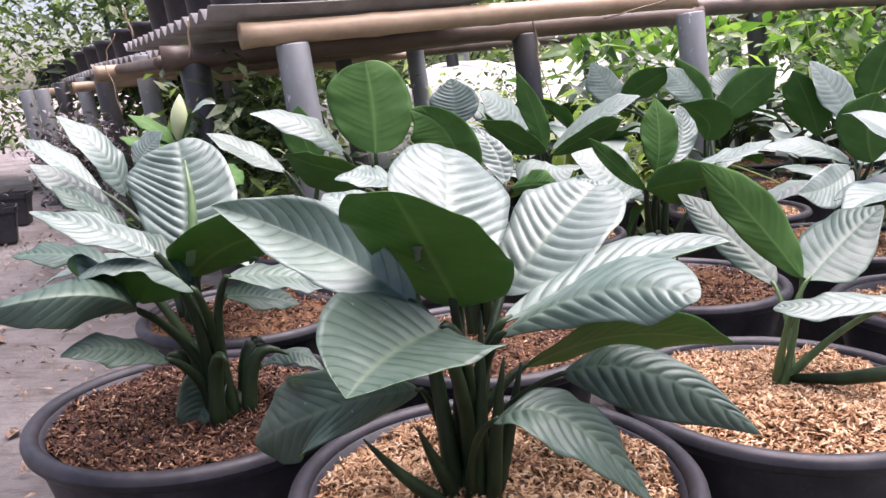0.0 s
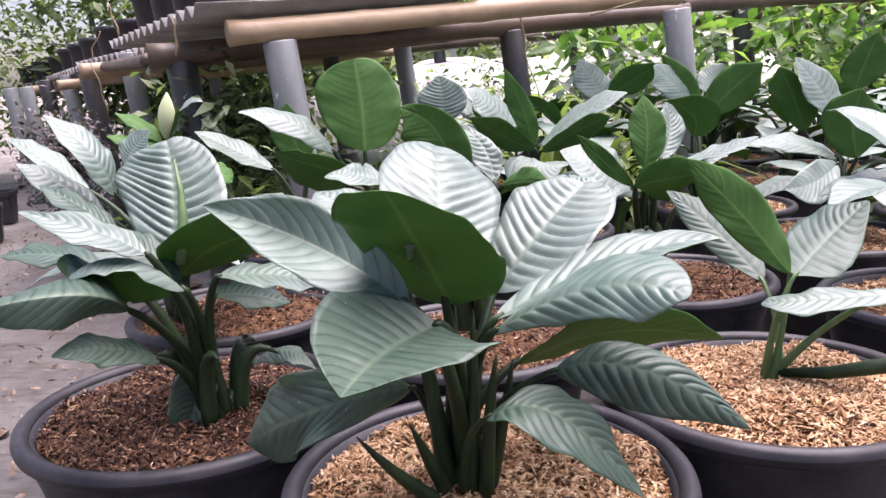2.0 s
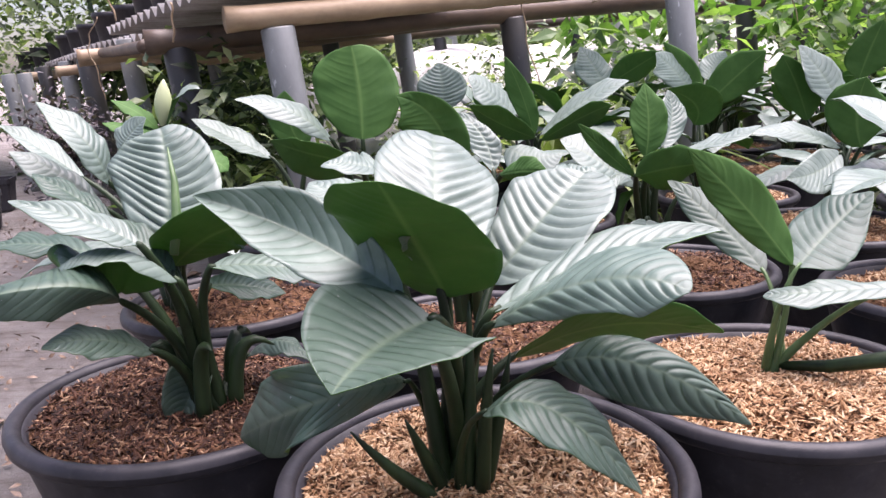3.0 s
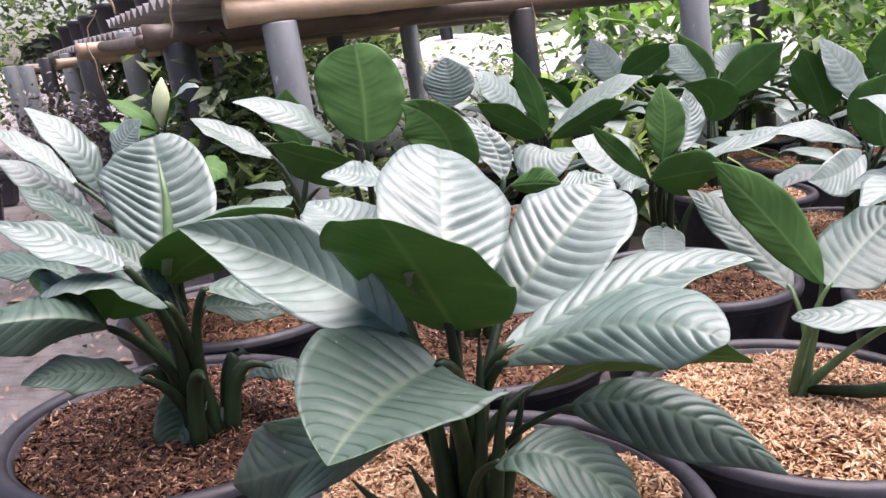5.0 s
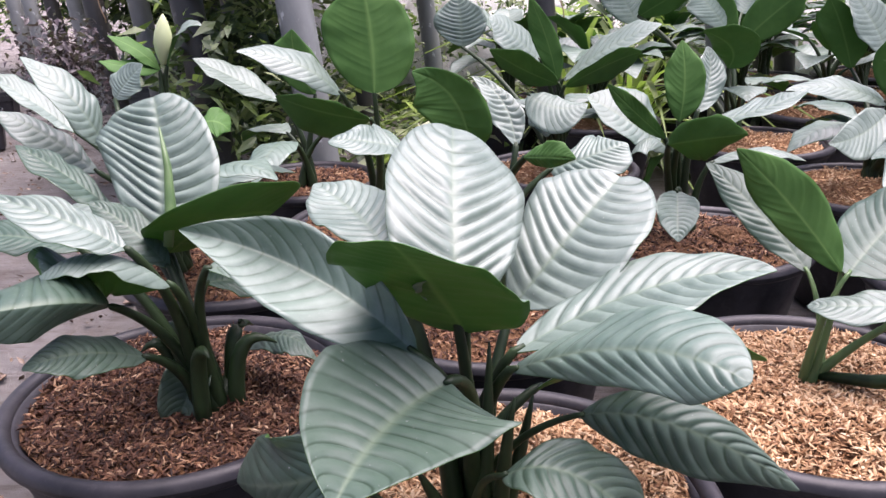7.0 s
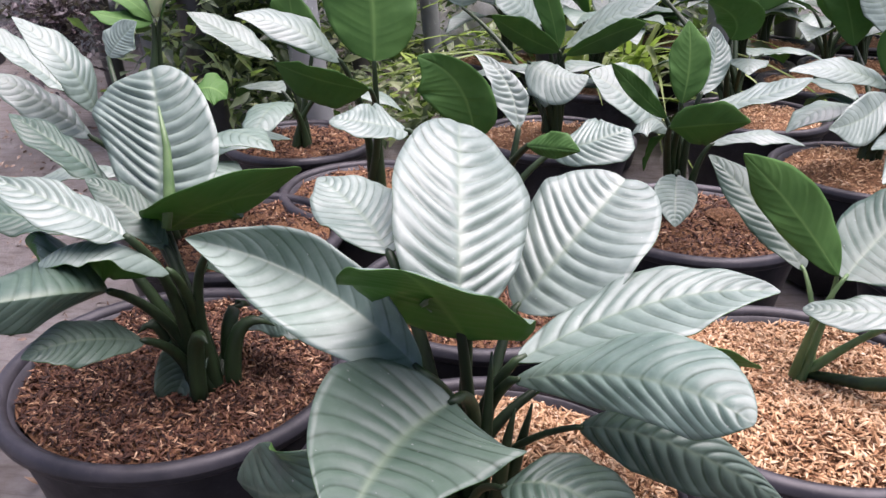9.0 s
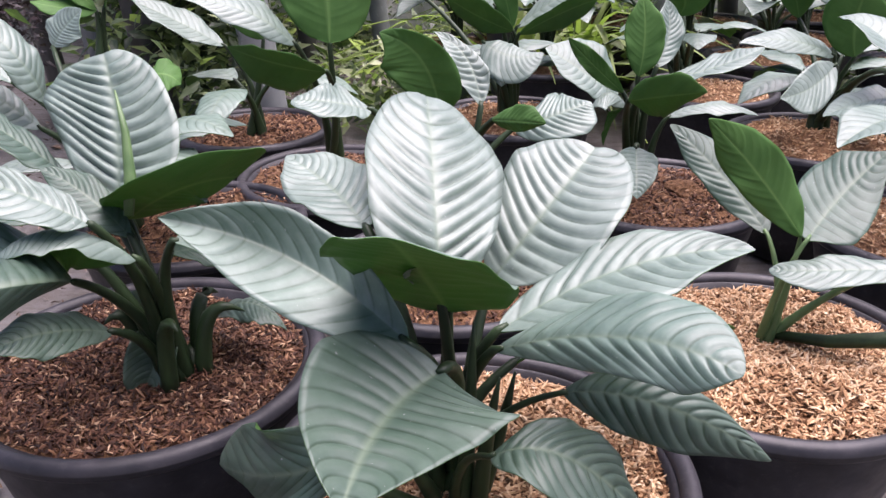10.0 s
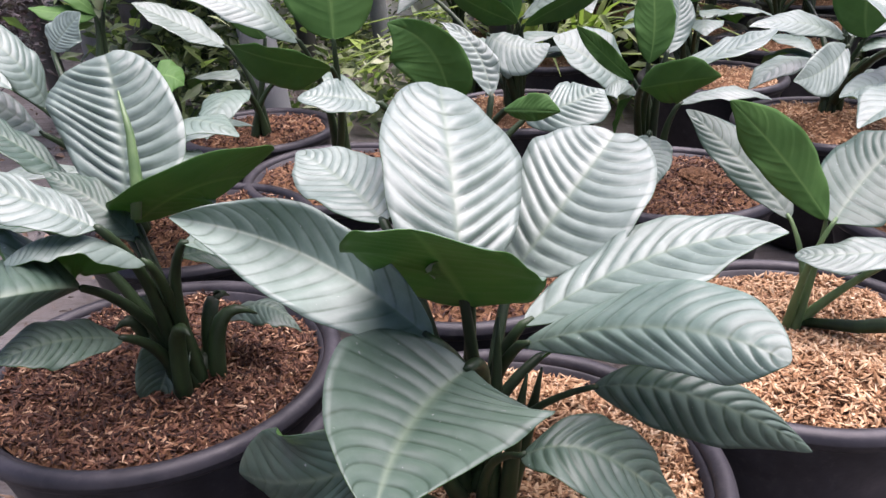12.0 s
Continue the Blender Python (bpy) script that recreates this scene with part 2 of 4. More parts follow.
def tube(points, radii, sides=10, caps=True):
    pts = [Vector(p) for p in points]
    verts, faces = [], []
    ref = Vector((0.3, 0.9, 0.2))
    for i, p in enumerate(pts):
        t = (pts[min(i + 1, len(pts) - 1)] - pts[max(i - 1, 0)]).normalized()
        a = t.cross(ref)
        a = a.normalized() if a.length > 1e-4 else t.orthogonal().normalized()
        b = t.cross(a)
        for k in range(sides):
            th = 2 * math.pi * k / sides
            verts.append(p + radii[i] * (a * math.cos(th) + b * math.sin(th)))
    for i in range(len(pts) - 1):
        for k in range(sides):
            faces.append((i * sides + k, (i + 1) * sides + k, (i + 1) * sides + (k + 1) % sides, i * sides + (k + 1) % sides))
    if caps:
        faces.append(tuple(range(sides)))
        faces.append(tuple((len(pts) - 1) * sides + k for k in reversed(range(sides))))
    return verts, faces


def bez(a, b, c, u):
    return a * (1 - u) ** 2 + b * 2 * u * (1 - u) + c * u * u


def blade_profile(u, blunt, peak, shape=None):
    if shape:
        top, near, far = shape
        return math.sin(math.pi / 2 * u / top) ** near if u < top else max(0.0, math.cos(math.pi / 2 * (u - top) / (1 - top))) ** far
    p = max(0.0, math.sin(math.pi * min(1.0, u ** (math.log(0.5) / math.log(peak))))) ** (0.42 if blunt else 0.7)
    if not blunt:
        p *= 1 - 0.35 * max(0.0, (u - 0.72) / 0.28)
    return p


LEAF_COUNT = [0]


def leaf(plant, base, mid, tip, left, right, blunt=False, ribs=13, fine=True, relief=0.0017, stalk=True, foot=None, bend=0.0, thick=1.0, peak=0.463, old=False, shape=None, pale=False):
    """One leaf of a plant: a two-sided blade on its midrib, with sunken veins, and its stalk."""
    LEAF_COUNT[0] += 1
    rng = random.Random(LEAF_COUNT[0])
    o = plant.location
    B, M, T = Vector(base) - o, Vector(mid) - o, Vector(tip) - o
    C = 2 * M - (B + T) / 2
    hl, hr = Vector(left), Vector(right)
    side0 = (hr - hl).normalized()
    nu = ribs * (6 if fine else 4)
    vs = [0, 0.03, 0.09, 0.2, 0.33, 0.46, 0.6, 0.74, 0.88, 1.0] if fine else [0, 0.06, 0.3, 0.6, 0.85, 1.0]

    def axes(u):
        t = (2 * (1 - u) * (C - B) + 2 * u * (T - C)).normalized()
        r = (side0 - t * side0.dot(t)).normalized()
        return t, r, r.cross(t)

    if shape:
        peak = shape[0]
    t5, r5, n5 = axes(peak)
    cl, cr = (max(-0.07, min(0.07, h.dot(t5))) for h in (hl, hr))
    al, bl = max(0.012, -hl.dot(r5)), hl.dot(n5)
    ar, br = max(0.012, hr.dot(r5)), hr.dot(n5)
    length = (M - B).length + (T - M).length
    ph = [rng.uniform(0, 6.28) for _ in range(4)]
    rib_amp = [rng.uniform(0.7, 1.6) for _ in range(ribs)]
    top, under, uvs = [], [], []
    cols = [(-1, v) for v in reversed(vs[1:])] + [(1, v) for v in vs]
    for i in range(nu + 1):
        row = i / nu
        for s, v in cols:
            u = row + 0.72 * v ** 1.45 * row * (1 - row)
            p = bez(B, C, T, u)
            t, r, n = axes(u)
            w = blade_profile(min(1.0, u), blunt, peak, shape)
            p = p - n * bend * max(0.0, (u - 0.8) / 0.2) ** 2
            a, b = (al, bl) if s < 0 else (ar, br)
            q = p + r * (s * a * w * v) + n * (b * w * v ** 1.4)
            q += t * (0.008 * v * v * w + (cl if s < 0 else cr) * w * w * v)
            phase = ribs * row
            edge = min(1.0, 5 * v) * (1 - v ** 2.2) * rib_amp[min(ribs - 1, int(row * ribs))] * min(1.0, 6 * u, 7 * (1 - u) + 0.05)
            puff = n * relief * edge * (abs(math.sin(math.pi * phase)) ** 0.8 - 0.55)
            q += n * 0.0035 * w * v ** 3 * math.sin(2 * math.pi * 2.2 * u + ph[0 if s < 0 else 1])
            q += n * 0.0012 * w * v * v * math.sin(2 * math.pi * 5.1 * u + ph[2 if s < 0 else 3])
            groove = math.exp(-(v * a * w / 0.005) ** 2)
            top.append(q + puff - n * 0.0014 * groove)
            under.append(q + puff * 0.3 - n * (0.0007 + 0.7 * relief * edge) - n * (0.0007 * (1 - v ** 8) + 0.0022 * groove * (1 - 0.6 * u)))
            uvs.append((row * ribs, 0.5 + 0.5 * s * v))
    m = len(cols)
    verts = top + under
    k = len(top)
    faces, slots = [], []
    for i in range(nu):
        for j in range(m - 1):
            q = (i * m + j, i * m + j + 1, (i + 1) * m + j + 1, (i + 1) * m + j)
            faces.append(q)
            slots.append(0)
            faces.append(tuple(x + k for x in reversed(q)))
            slots.append(1)
        for j in (0, m - 1):
            e = (i * m + j, (i + 1) * m + j, (i + 1) * m + j + k, i * m + j + k)
            faces.append(e if j == 0 else tuple(reversed(e)))
            slots.append(1)
    # old picks the darker top that has shade in its colour.
    ob = child("leaf", mesh_of("leaf", verts, faces, (TOP_OLD_SHADED if old else TOP, UNDER), slots, uvs + uvs), plant)
    if stalk:
        f = Vector(foot) - o if foot else Vector((0.016 * math.cos(ph[0]), 0.016 * math.sin(ph[0]), -0.02))
        lift = f + Vector((0, 0, 0.55 * max(0.05, (B - f).length)))
        tdir = axes(0.0)[0]
        pull = B - tdir * 0.3 * (B - f).length
        ctrl = lift * 0.6 + pull * 0.4
        pts = [bez(f, ctrl, B, x / 12) for x in range(13)]
        pts.append(bez(B, C, T, 0.04))
        rad = [thick * v for v in [0.0102 - 0.0056 * (x / 12) + 0.003 * max(0, 1 - x / 4) for x in range(13)]] + [0.0022]
        v2, f2 = tube(pts, rad, 10)
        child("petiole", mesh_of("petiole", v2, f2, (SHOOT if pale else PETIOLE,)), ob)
    return ob


def lily(x, y, label, group="potted peace lilies"):
    return thing("peace_lily", (x, y, 0.298), label, "plant", group)


POT_R = 0.225


def pot(x, y, label, r=POT_R, h=0.32, seed=0):
    """A wide black plastic pot with a thick rolled rim."""
    ob = thing("plant_pot", (x, y, 0.0), label, "plant pot", "black plastic pots")
    k = r / 0.225
    body = [(0.0, 0.004), (0.14 * k, 0.0), (0.150 * k, 0.006), (0.168 * k, 0.10), (0.186 * k, 0.19), (0.204 * k, h - 0.03), (0.205 * k, h - 0.012),
            (0.193 * k, h - 0.012), (0.186 * k, h - 0.06), (0.170 * k, 0.19), (0.0, 0.19)]
    v, f = lathe(body, 72, 0.004, seed)
    child("body", mesh_of("pot_body", v, f, (POT,)), ob)
    rim = []
    for i in range(13):
        a = math.pi * 2 * i / 12
        rim.append((0.208 * k + 0.0125 * math.cos(a), h - 0.014 + 0.0130 * math.sin(a) * (1.15 if math.sin(a) < 0 else 1.0)))
    v, f = lathe(rim, 96, 0.004, seed)
    child("rim", mesh_of("pot_rim", v, f, (POT,)), ob, "thick rounded black rim")
    return ob


def husk(x, y, z, r, flakes, seed, label, mat):
    """Rice husk in a pot: an uneven bed strewn with loose flakes."""
    rng = random.Random(seed)
    rings, seg = 14, 64
    off = Vector((rng.uniform(-9, 9), rng.uniform(-9, 9), 0))

    def height(px, py):
        d = math.hypot(px, py) / r
        q = Vector((px, py, 0)) * 9 + off
        return 0.020 * (1 - d * d) + 0.014 * noise.noise(q) + 0.010 * noise.noise(q * 3.1) - 0.004

    verts, faces = [(0, 0, height(0, 0))], []
    for i in range(1, rings + 1):
        for k in range(seg):
            a = 2 * math.pi * k / seg
            px, py = r * i / rings * math.cos(a), r * i / rings * math.sin(a)
            verts.append((px, py, height(px, py)))
    for k in range(seg):
        faces.append((0, 1 + k, 1 + (k + 1) % seg))
    for i in range(rings - 1):
        for k in range(seg):
            a, b = 1 + i * seg, 1 + (i + 1) * seg
            faces.append((a + k, b + k, b + (k + 1) % seg, a + (k + 1) % seg))
    slots = [0] * len(faces)
    for _ in range(flakes):
        d, a = r * math.sqrt(rng.random()) * 0.99, rng.uniform(0, 6.283)
        px, py = d * math.cos(a), d * math.sin(a)
        ln, wd = rng.uniform(0.0042, 0.0112), rng.uniform(0.0012, 0.0026)
        m = Matrix.LocRotScale((px, py, height(px, py) + rng.uniform(0.0005, 0.0065)), Euler((rng.gauss(0, 0.6), rng.gauss(0, 0.5), rng.uniform(0, 6.28))), None)
        b = len(verts)
        for q in ((-ln, 0, 0), (-0.2 * ln, wd, 0.0003), (0.3 * ln, wd * 0.8, 0.0003), (ln, 0, 0), (0.3 * ln, -wd * 0.8, 0), (-0.2 * ln, -wd, 0), (0, 0, wd * 0.9)):
            verts.append(m @ Vector(q))
        for i in range(6):
            faces.append((b + (i + 1) % 6, b + i, b + 6))
        slots += [1] * 6
    ob = new("husk_mulch", mesh_of("husk_mulch", verts, faces, (BED, mat), slots, smooth=False))
    ob.location = (x, y, z)
    return tagged(ob, label, "mulch", kind="stuff")


# ---- ground ----
def build_clump(x, y, z):
    """A brown lump of old roots on the husk."""
    bm = bmesh.new()
    bmesh.ops.create_icosphere(bm, subdivisions=4, radius=0.036)
    for v in bm.verts:
        d = noise.noise(v.co * 28) * 0.016 + noise.noise(v.co * 80 + Vector((3, 1, 2))) * 0.007
        v.co += v.co.normalized() * d
        v.co.z *= 0.45
    me = bpy.data.meshes.new("root_clump")
    bm.to_mesh(me)
    bm.free()
    me.materials.append(BED)
    ob = new("root_clump", me)
    ob.location = (x, y, z)
    return tagged(ob, "dark brown clump of old roots lying on husk", "root clump")


def build_ground():
    n, verts, faces = 90, [], []
    xs = [math.copysign(abs(k / (n / 2) - 1) ** 3 * 400, k - n / 2) for k in range(n + 1)]
    for yy in xs:
        for xx in xs:
            near = max(0.0, 1 - math.hypot(xx, yy) / 14)
            verts.append((xx, yy, 0.012 * near * noise.noise(Vector((xx * 2.1, yy * 2.1, 0))) - 0.008))
    for j in range(n):
        for i in range(n):
            a = j * (n + 1) + i
            faces.append((a, a + 1, a + n + 2, a + n + 1))
    return tagged(new("ground", mesh_of("ground", verts, faces, (GROUND,))), "worn grey concrete path with soil stains", "ground", kind="structure")


build_ground()
build_clump(0.475, 0.895, 0.297)

# ---- pots and their filling ----
POTS = [
    (0.029, 0.036, 0.247, 9500), (-0.415, 0.27, 0.248, 10000), (0.432, 0.292, 0.236, 9500),
    (0.0, 0.545, 0.225, 2600), (-0.50, 0.76, 0.225, 2000), (0.42, 0.905, 0.225, 2600),
    (0.88, 0.70, 0.225, 2000), (-0.25, 1.02, 0.225, 1200), (-0.52, 1.40, 0.205, 2200),
    (0.16, 1.50, 0.225, 1000), (0.90, 1.28, 0.235, 1800), (1.13, 2.29, 0.225, 900),
    (0.77, 1.80, 0.225, 1500),
]
FARTHER = [(1.37, 1.56), (0.33, 2.19), (1.62, 2.15), (0.02, 2.62), (0.92, 2.62), (1.38, 2.62), (1.86, 2.72), (0.28, 3.05), (0.70, 3.15), (1.15, 3.12), (1.62, 3.22), (2.12, 3.35)]
POTS += [(fx, fy, 0.225, 350) for fx, fy in FARTHER]
for i, (px, py, pr, count) in enumerate(POTS):
    pot(px, py, "wide black plastic pot with thick rounded rim", pr, 0.296, i)
    # Pots whose husk gets the copy with shade in its colour.
    shaded = i in (1, 3, 4, 5, 7, 8)
    husk(px, py, 0.279, pr * 0.845, count, 40 + i, "dark brown rice husk with painted-in shade filling a black pot" if shaded else "loose straw coloured rice husk filling a black pot", HUSK_SHADED if shaded else HUSK)

# ---- plants ----
main = lily(0, 0, "young peace lily with broad ribbed glossy leaves in a pot")
leaf(main, (-0.008, -0.012, 0.522), (-0.013, 0.047, 0.604), (-0.025, 0.223, 0.658), (-0.065, -0.015, 0.023), (0.069, 0.047, -0.019), relief=0.0060, blunt=True, shape=(0.55, 0.45, 0.42))
leaf(main, (0.043, 0.085, 0.495), (0.108, 0.133, 0.564), (0.163, 0.202, 0.604), (-0.050, 0.056, 0.016), (0.036, -0.095, -0.017), relief=0.0036, blunt=True, shape=(0.54, 0.55, 0.45))
leaf(main, (0.044, -0.018, 0.494), (0.167, 0.013, 0.546), (0.278, -0.002, 0.570), (-0.000, 0.040, 0.012), (0.002, -0.079, 0.006), relief=0.0030)
leaf(main, (0.040, -0.036, 0.484), (0.129, -0.137, 0.558), (0.202, -0.206, 0.568), (0.021, 0.042, 0.016), (-0.001, -0.020, -0.027), relief=0.0020, shape=(0.62, 0.7, 0.75))
# Low leaves below: old=True also darkens them for the shade they lie in.
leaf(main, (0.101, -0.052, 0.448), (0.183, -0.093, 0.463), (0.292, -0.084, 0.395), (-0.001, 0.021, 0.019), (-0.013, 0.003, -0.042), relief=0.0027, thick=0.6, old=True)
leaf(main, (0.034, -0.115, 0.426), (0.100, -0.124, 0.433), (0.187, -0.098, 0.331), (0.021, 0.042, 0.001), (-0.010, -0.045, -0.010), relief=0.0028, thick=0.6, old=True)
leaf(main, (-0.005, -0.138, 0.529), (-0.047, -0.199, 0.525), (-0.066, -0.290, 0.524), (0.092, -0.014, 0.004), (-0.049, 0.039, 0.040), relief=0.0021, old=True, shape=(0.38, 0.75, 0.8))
leaf(main, (-0.031, -0.126, 0.544), (-0.130, -0.065, 0.591), (-0.228, -0.088, 0.638), (-0.016, -0.059, -0.011), (0.012, 0.003, 0.037), relief=0.0017, shape=(0.45, 0.5, 0.85))
leaf(main, (-0.001, -0.002, 0.508), (-0.026, -0.081, 0.593), (-0.041, -0.172, 0.658), (0.081, -0.016, -0.014), (-0.065, -0.039, 0.024), blunt=True)
leaf(main, (-0.076, 0.008, 0.588), (-0.118, 0.081, 0.602), (-0.173, 0.147, 0.614), (-0.035, -0.021, -0.006), (0.029, 0.044, 0.007), relief=0.0016)
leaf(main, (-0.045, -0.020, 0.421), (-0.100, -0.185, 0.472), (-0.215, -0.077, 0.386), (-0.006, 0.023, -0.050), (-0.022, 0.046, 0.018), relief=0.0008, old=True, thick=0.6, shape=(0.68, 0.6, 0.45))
leaf(main, (0.065, 0.038, 0.424), (0.182, 0.085, 0.445), (0.316, 0.113, 0.421), (0.000, 0.050, -0.041), (0.016, -0.050, 0.040))
leaf(main, (-0.014, -0.016, 0.551), (-0.025, -0.049, 0.571), (-0.035, -0.102, 0.593), (-0.006, 0.004, -0.010), (0.006, -0.005, 0.009), relief=0.0004, stalk=False)

left = lily(-0.36, 0.227, "dense peace lily with pale ribbed leaf and dark foliage")
leaf(left, (-0.425, 0.286, 0.503), (-0.435, 0.350, 0.589), (-0.474, 0.440, 0.667), (-0.110, 0.046, 0.014), (0.087, -0.022, -0.006), relief=0.0066, blunt=True)
leaf(left, (-0.429, 0.322, 0.472), (-0.339, 0.275, 0.531), (-0.285, 0.344, 0.522), (-0.013, 0.047, -0.046), (0.034, -0.074, 0.056), shape=(0.6, 0.6, 0.4))
leaf(left, (-0.348, 0.140, 0.495), (-0.404, 0.104, 0.549), (-0.460, 0.067, 0.536), (0.012, -0.033, -0.012), (-0.028, 0.044, -0.074), blunt=True)
leaf(left, (-0.379, 0.111, 0.550), (-0.446, 0.117, 0.582), (-0.558, 0.148, 0.605), (0.013, -0.052, -0.009), (-0.000, 0.030, 0.007), relief=0.0030)
# Inner leaves of this clump take the shade-darkened top.
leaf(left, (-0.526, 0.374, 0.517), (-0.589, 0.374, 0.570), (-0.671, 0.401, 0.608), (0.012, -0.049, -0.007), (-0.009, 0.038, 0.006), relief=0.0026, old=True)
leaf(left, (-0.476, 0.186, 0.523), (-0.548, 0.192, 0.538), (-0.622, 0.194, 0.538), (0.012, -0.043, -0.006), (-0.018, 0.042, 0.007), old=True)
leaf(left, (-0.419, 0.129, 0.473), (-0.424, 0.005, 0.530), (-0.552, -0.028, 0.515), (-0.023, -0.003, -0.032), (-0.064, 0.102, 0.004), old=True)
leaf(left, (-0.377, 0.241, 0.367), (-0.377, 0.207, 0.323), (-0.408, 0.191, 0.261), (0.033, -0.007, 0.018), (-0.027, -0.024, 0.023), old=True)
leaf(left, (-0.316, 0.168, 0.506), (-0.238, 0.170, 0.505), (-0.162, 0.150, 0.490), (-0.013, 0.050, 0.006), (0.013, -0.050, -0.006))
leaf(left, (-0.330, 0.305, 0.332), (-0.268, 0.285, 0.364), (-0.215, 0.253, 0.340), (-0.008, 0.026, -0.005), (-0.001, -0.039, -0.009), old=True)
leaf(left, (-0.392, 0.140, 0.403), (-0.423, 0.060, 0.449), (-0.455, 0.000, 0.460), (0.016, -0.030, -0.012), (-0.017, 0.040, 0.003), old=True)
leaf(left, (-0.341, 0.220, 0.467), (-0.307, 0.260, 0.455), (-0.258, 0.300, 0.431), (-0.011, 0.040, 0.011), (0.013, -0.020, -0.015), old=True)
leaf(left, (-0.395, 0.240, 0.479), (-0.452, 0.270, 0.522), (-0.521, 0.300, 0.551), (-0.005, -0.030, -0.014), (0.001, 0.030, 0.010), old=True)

right = lily(0.445, 0.314, "small peace lily with an upright narrow green leaf")
leaf(right, (0.458, 0.305, 0.447), (0.383, 0.288, 0.539), (0.299, 0.247, 0.623), (0.033, 0.012, 0.021), (-0.028, -0.007, -0.014), thick=0.6, pale=True)
leaf(right, (0.447, 0.383, 0.417), (0.397, 0.455, 0.480), (0.330, 0.519, 0.540), (-0.025, -0.006, -0.016), (0.035, 0.021, 0.014), old=True, thick=0.6, pale=True)
leaf(right, (0.461, 0.291, 0.449), (0.537, 0.371, 0.486), (0.607, 0.411, 0.530), (-0.016, 0.072, 0.012), (0.001, -0.075, -0.030), old=True, thick=0.6, pale=True)
leaf(right, (0.599, 0.239, 0.435), (0.471, 0.250, 0.426), (0.411, 0.275, 0.416), (-0.004, -0.031, -0.011), (0.019, 0.029, 0.005), thick=0.6, pale=True)

mid = lily(0, 0.545, "peace lily behind with upright green and ribbed leaves")
leaf(mid, (-0.014, 0.404, 0.583), (-0.036, 0.387, 0.664), (-0.090, 0.382, 0.700), (0.050, -0.005, -0.021), (-0.047, -0.012, -0.016))
leaf(mid, (0.047, 0.566, 0.557), (0.025, 0.615, 0.623), (-0.029, 0.649, 0.658), (-0.020, -0.040, -0.012), (0.035, -0.018, -0.022), relief=0.0036)
leaf(mid, (-0.115, 0.478, 0.576), (-0.171, 0.443, 0.597), (-0.225, 0.452, 0.597), (0.017, -0.042, -0.011), (0.003, 0.070, 0.009))
leaf(mid, (0.101, 0.609, 0.508), (0.167, 0.584, 0.539), (0.224, 0.603, 0.554), (0.004, 0.070, 0.016), (0.027, -0.048, -0.021), relief=0.0030)
leaf(mid, (0.060, 0.434, 0.571), (0.091, 0.383, 0.583), (0.126, 0.374, 0.583), (-0.004, 0.009, -0.017), (0.002, 0.010, 0.021))

cee = lily(0.39, 0.93, "peace lily with one upright pointed leaf")
leaf(cee, (0.355, 0.871, 0.534), (0.361, 0.874, 0.606), (0.355, 0.893, 0.682), (0.040, 0.000, -0.004), (-0.039, -0.008, 0.004), relief=0.0012)
leaf(cee, (0.389, 0.876, 0.550), (0.418, 0.920, 0.606), (0.416, 0.955, 0.664), (-0.025, 0.001, 0.014), (0.030, 0.004, -0.008), relief=0.0012)
leaf(cee, (0.344, 0.941, 0.486), (0.274, 0.902, 0.550), (0.216, 0.858, 0.610), (0.016, -0.002, 0.014), (-0.007, -0.002, -0.018), relief=0.0012)
leaf(cee, (0.346, 0.992, 0.463), (0.267, 0.989, 0.521), (0.193, 1.009, 0.564), (-0.005, -0.055, -0.030), (0.044, 0.074, 0.039), relief=0.0012)
leaf(cee, (0.322, 0.780, 0.511), (0.373, 0.737, 0.530), (0.446, 0.731, 0.538), (0.009, 0.047, -0.052), (-0.004, -0.013, 0.041), relief=0.0012)
leaf(cee, (0.359, 0.815, 0.532), (0.483, 0.800, 0.568), (0.576, 0.846, 0.593), (0.019, 0.071, 0.007), (-0.034, -0.046, -0.011), relief=0.0012)
leaf(cee, (0.342, 0.777, 0.424), (0.335, 0.726, 0.394), (0.332, 0.690, 0.355), (0.039, 0.004, 0.013), (-0.039, 0.004, 0.017), relief=0.0012)
leaf(cee, (0.434, 0.930, 0.438), (0.531, 0.940, 0.462), (0.625, 0.950, 0.436), (0.004, 0.040, -0.006), (-0.004, -0.040, -0.010), relief=0.0012)
leaf(cee, (0.349, 0.900, 0.466), (0.303, 0.880, 0.500), (0.262, 0.860, 0.470), (-0.006, -0.045, -0.020), (0.006, 0.045, -0.010), relief=0.0012)
leaf(cee, (0.370, 0.960, 0.462), (0.330, 0.940, 0.440), (0.305, 0.915, 0.385), (-0.015, -0.030, 0.010), (0.020, 0.030, 0.010), relief=0.0012, old=True)

bee = lily(-0.25, 1.0, "peace lily with one large upright oval leaf")
leaf(bee, (-0.238, 0.940, 0.587), (-0.241, 0.959, 0.689), (-0.255, 0.983, 0.787), (0.085, 0.019, -0.000), (-0.104, 0.015, 0.016), blunt=True, relief=0.0012)
leaf(bee, (-0.298, 0.907, 0.592), (-0.368, 0.847, 0.662), (-0.468, 0.804, 0.692), (-0.001, -0.038, -0.025), (-0.005, 0.072, 0.013), relief=0.0012)
leaf(bee, (-0.236, 0.864, 0.550), (-0.324, 0.832, 0.574), (-0.405, 0.815, 0.607), (0.008, -0.024, 0.026), (-0.009, 0.034, -0.060), relief=0.0012)
beefar = lily(-0.50, 1.34, "peace lily with drooping grey green leaves by the racks")
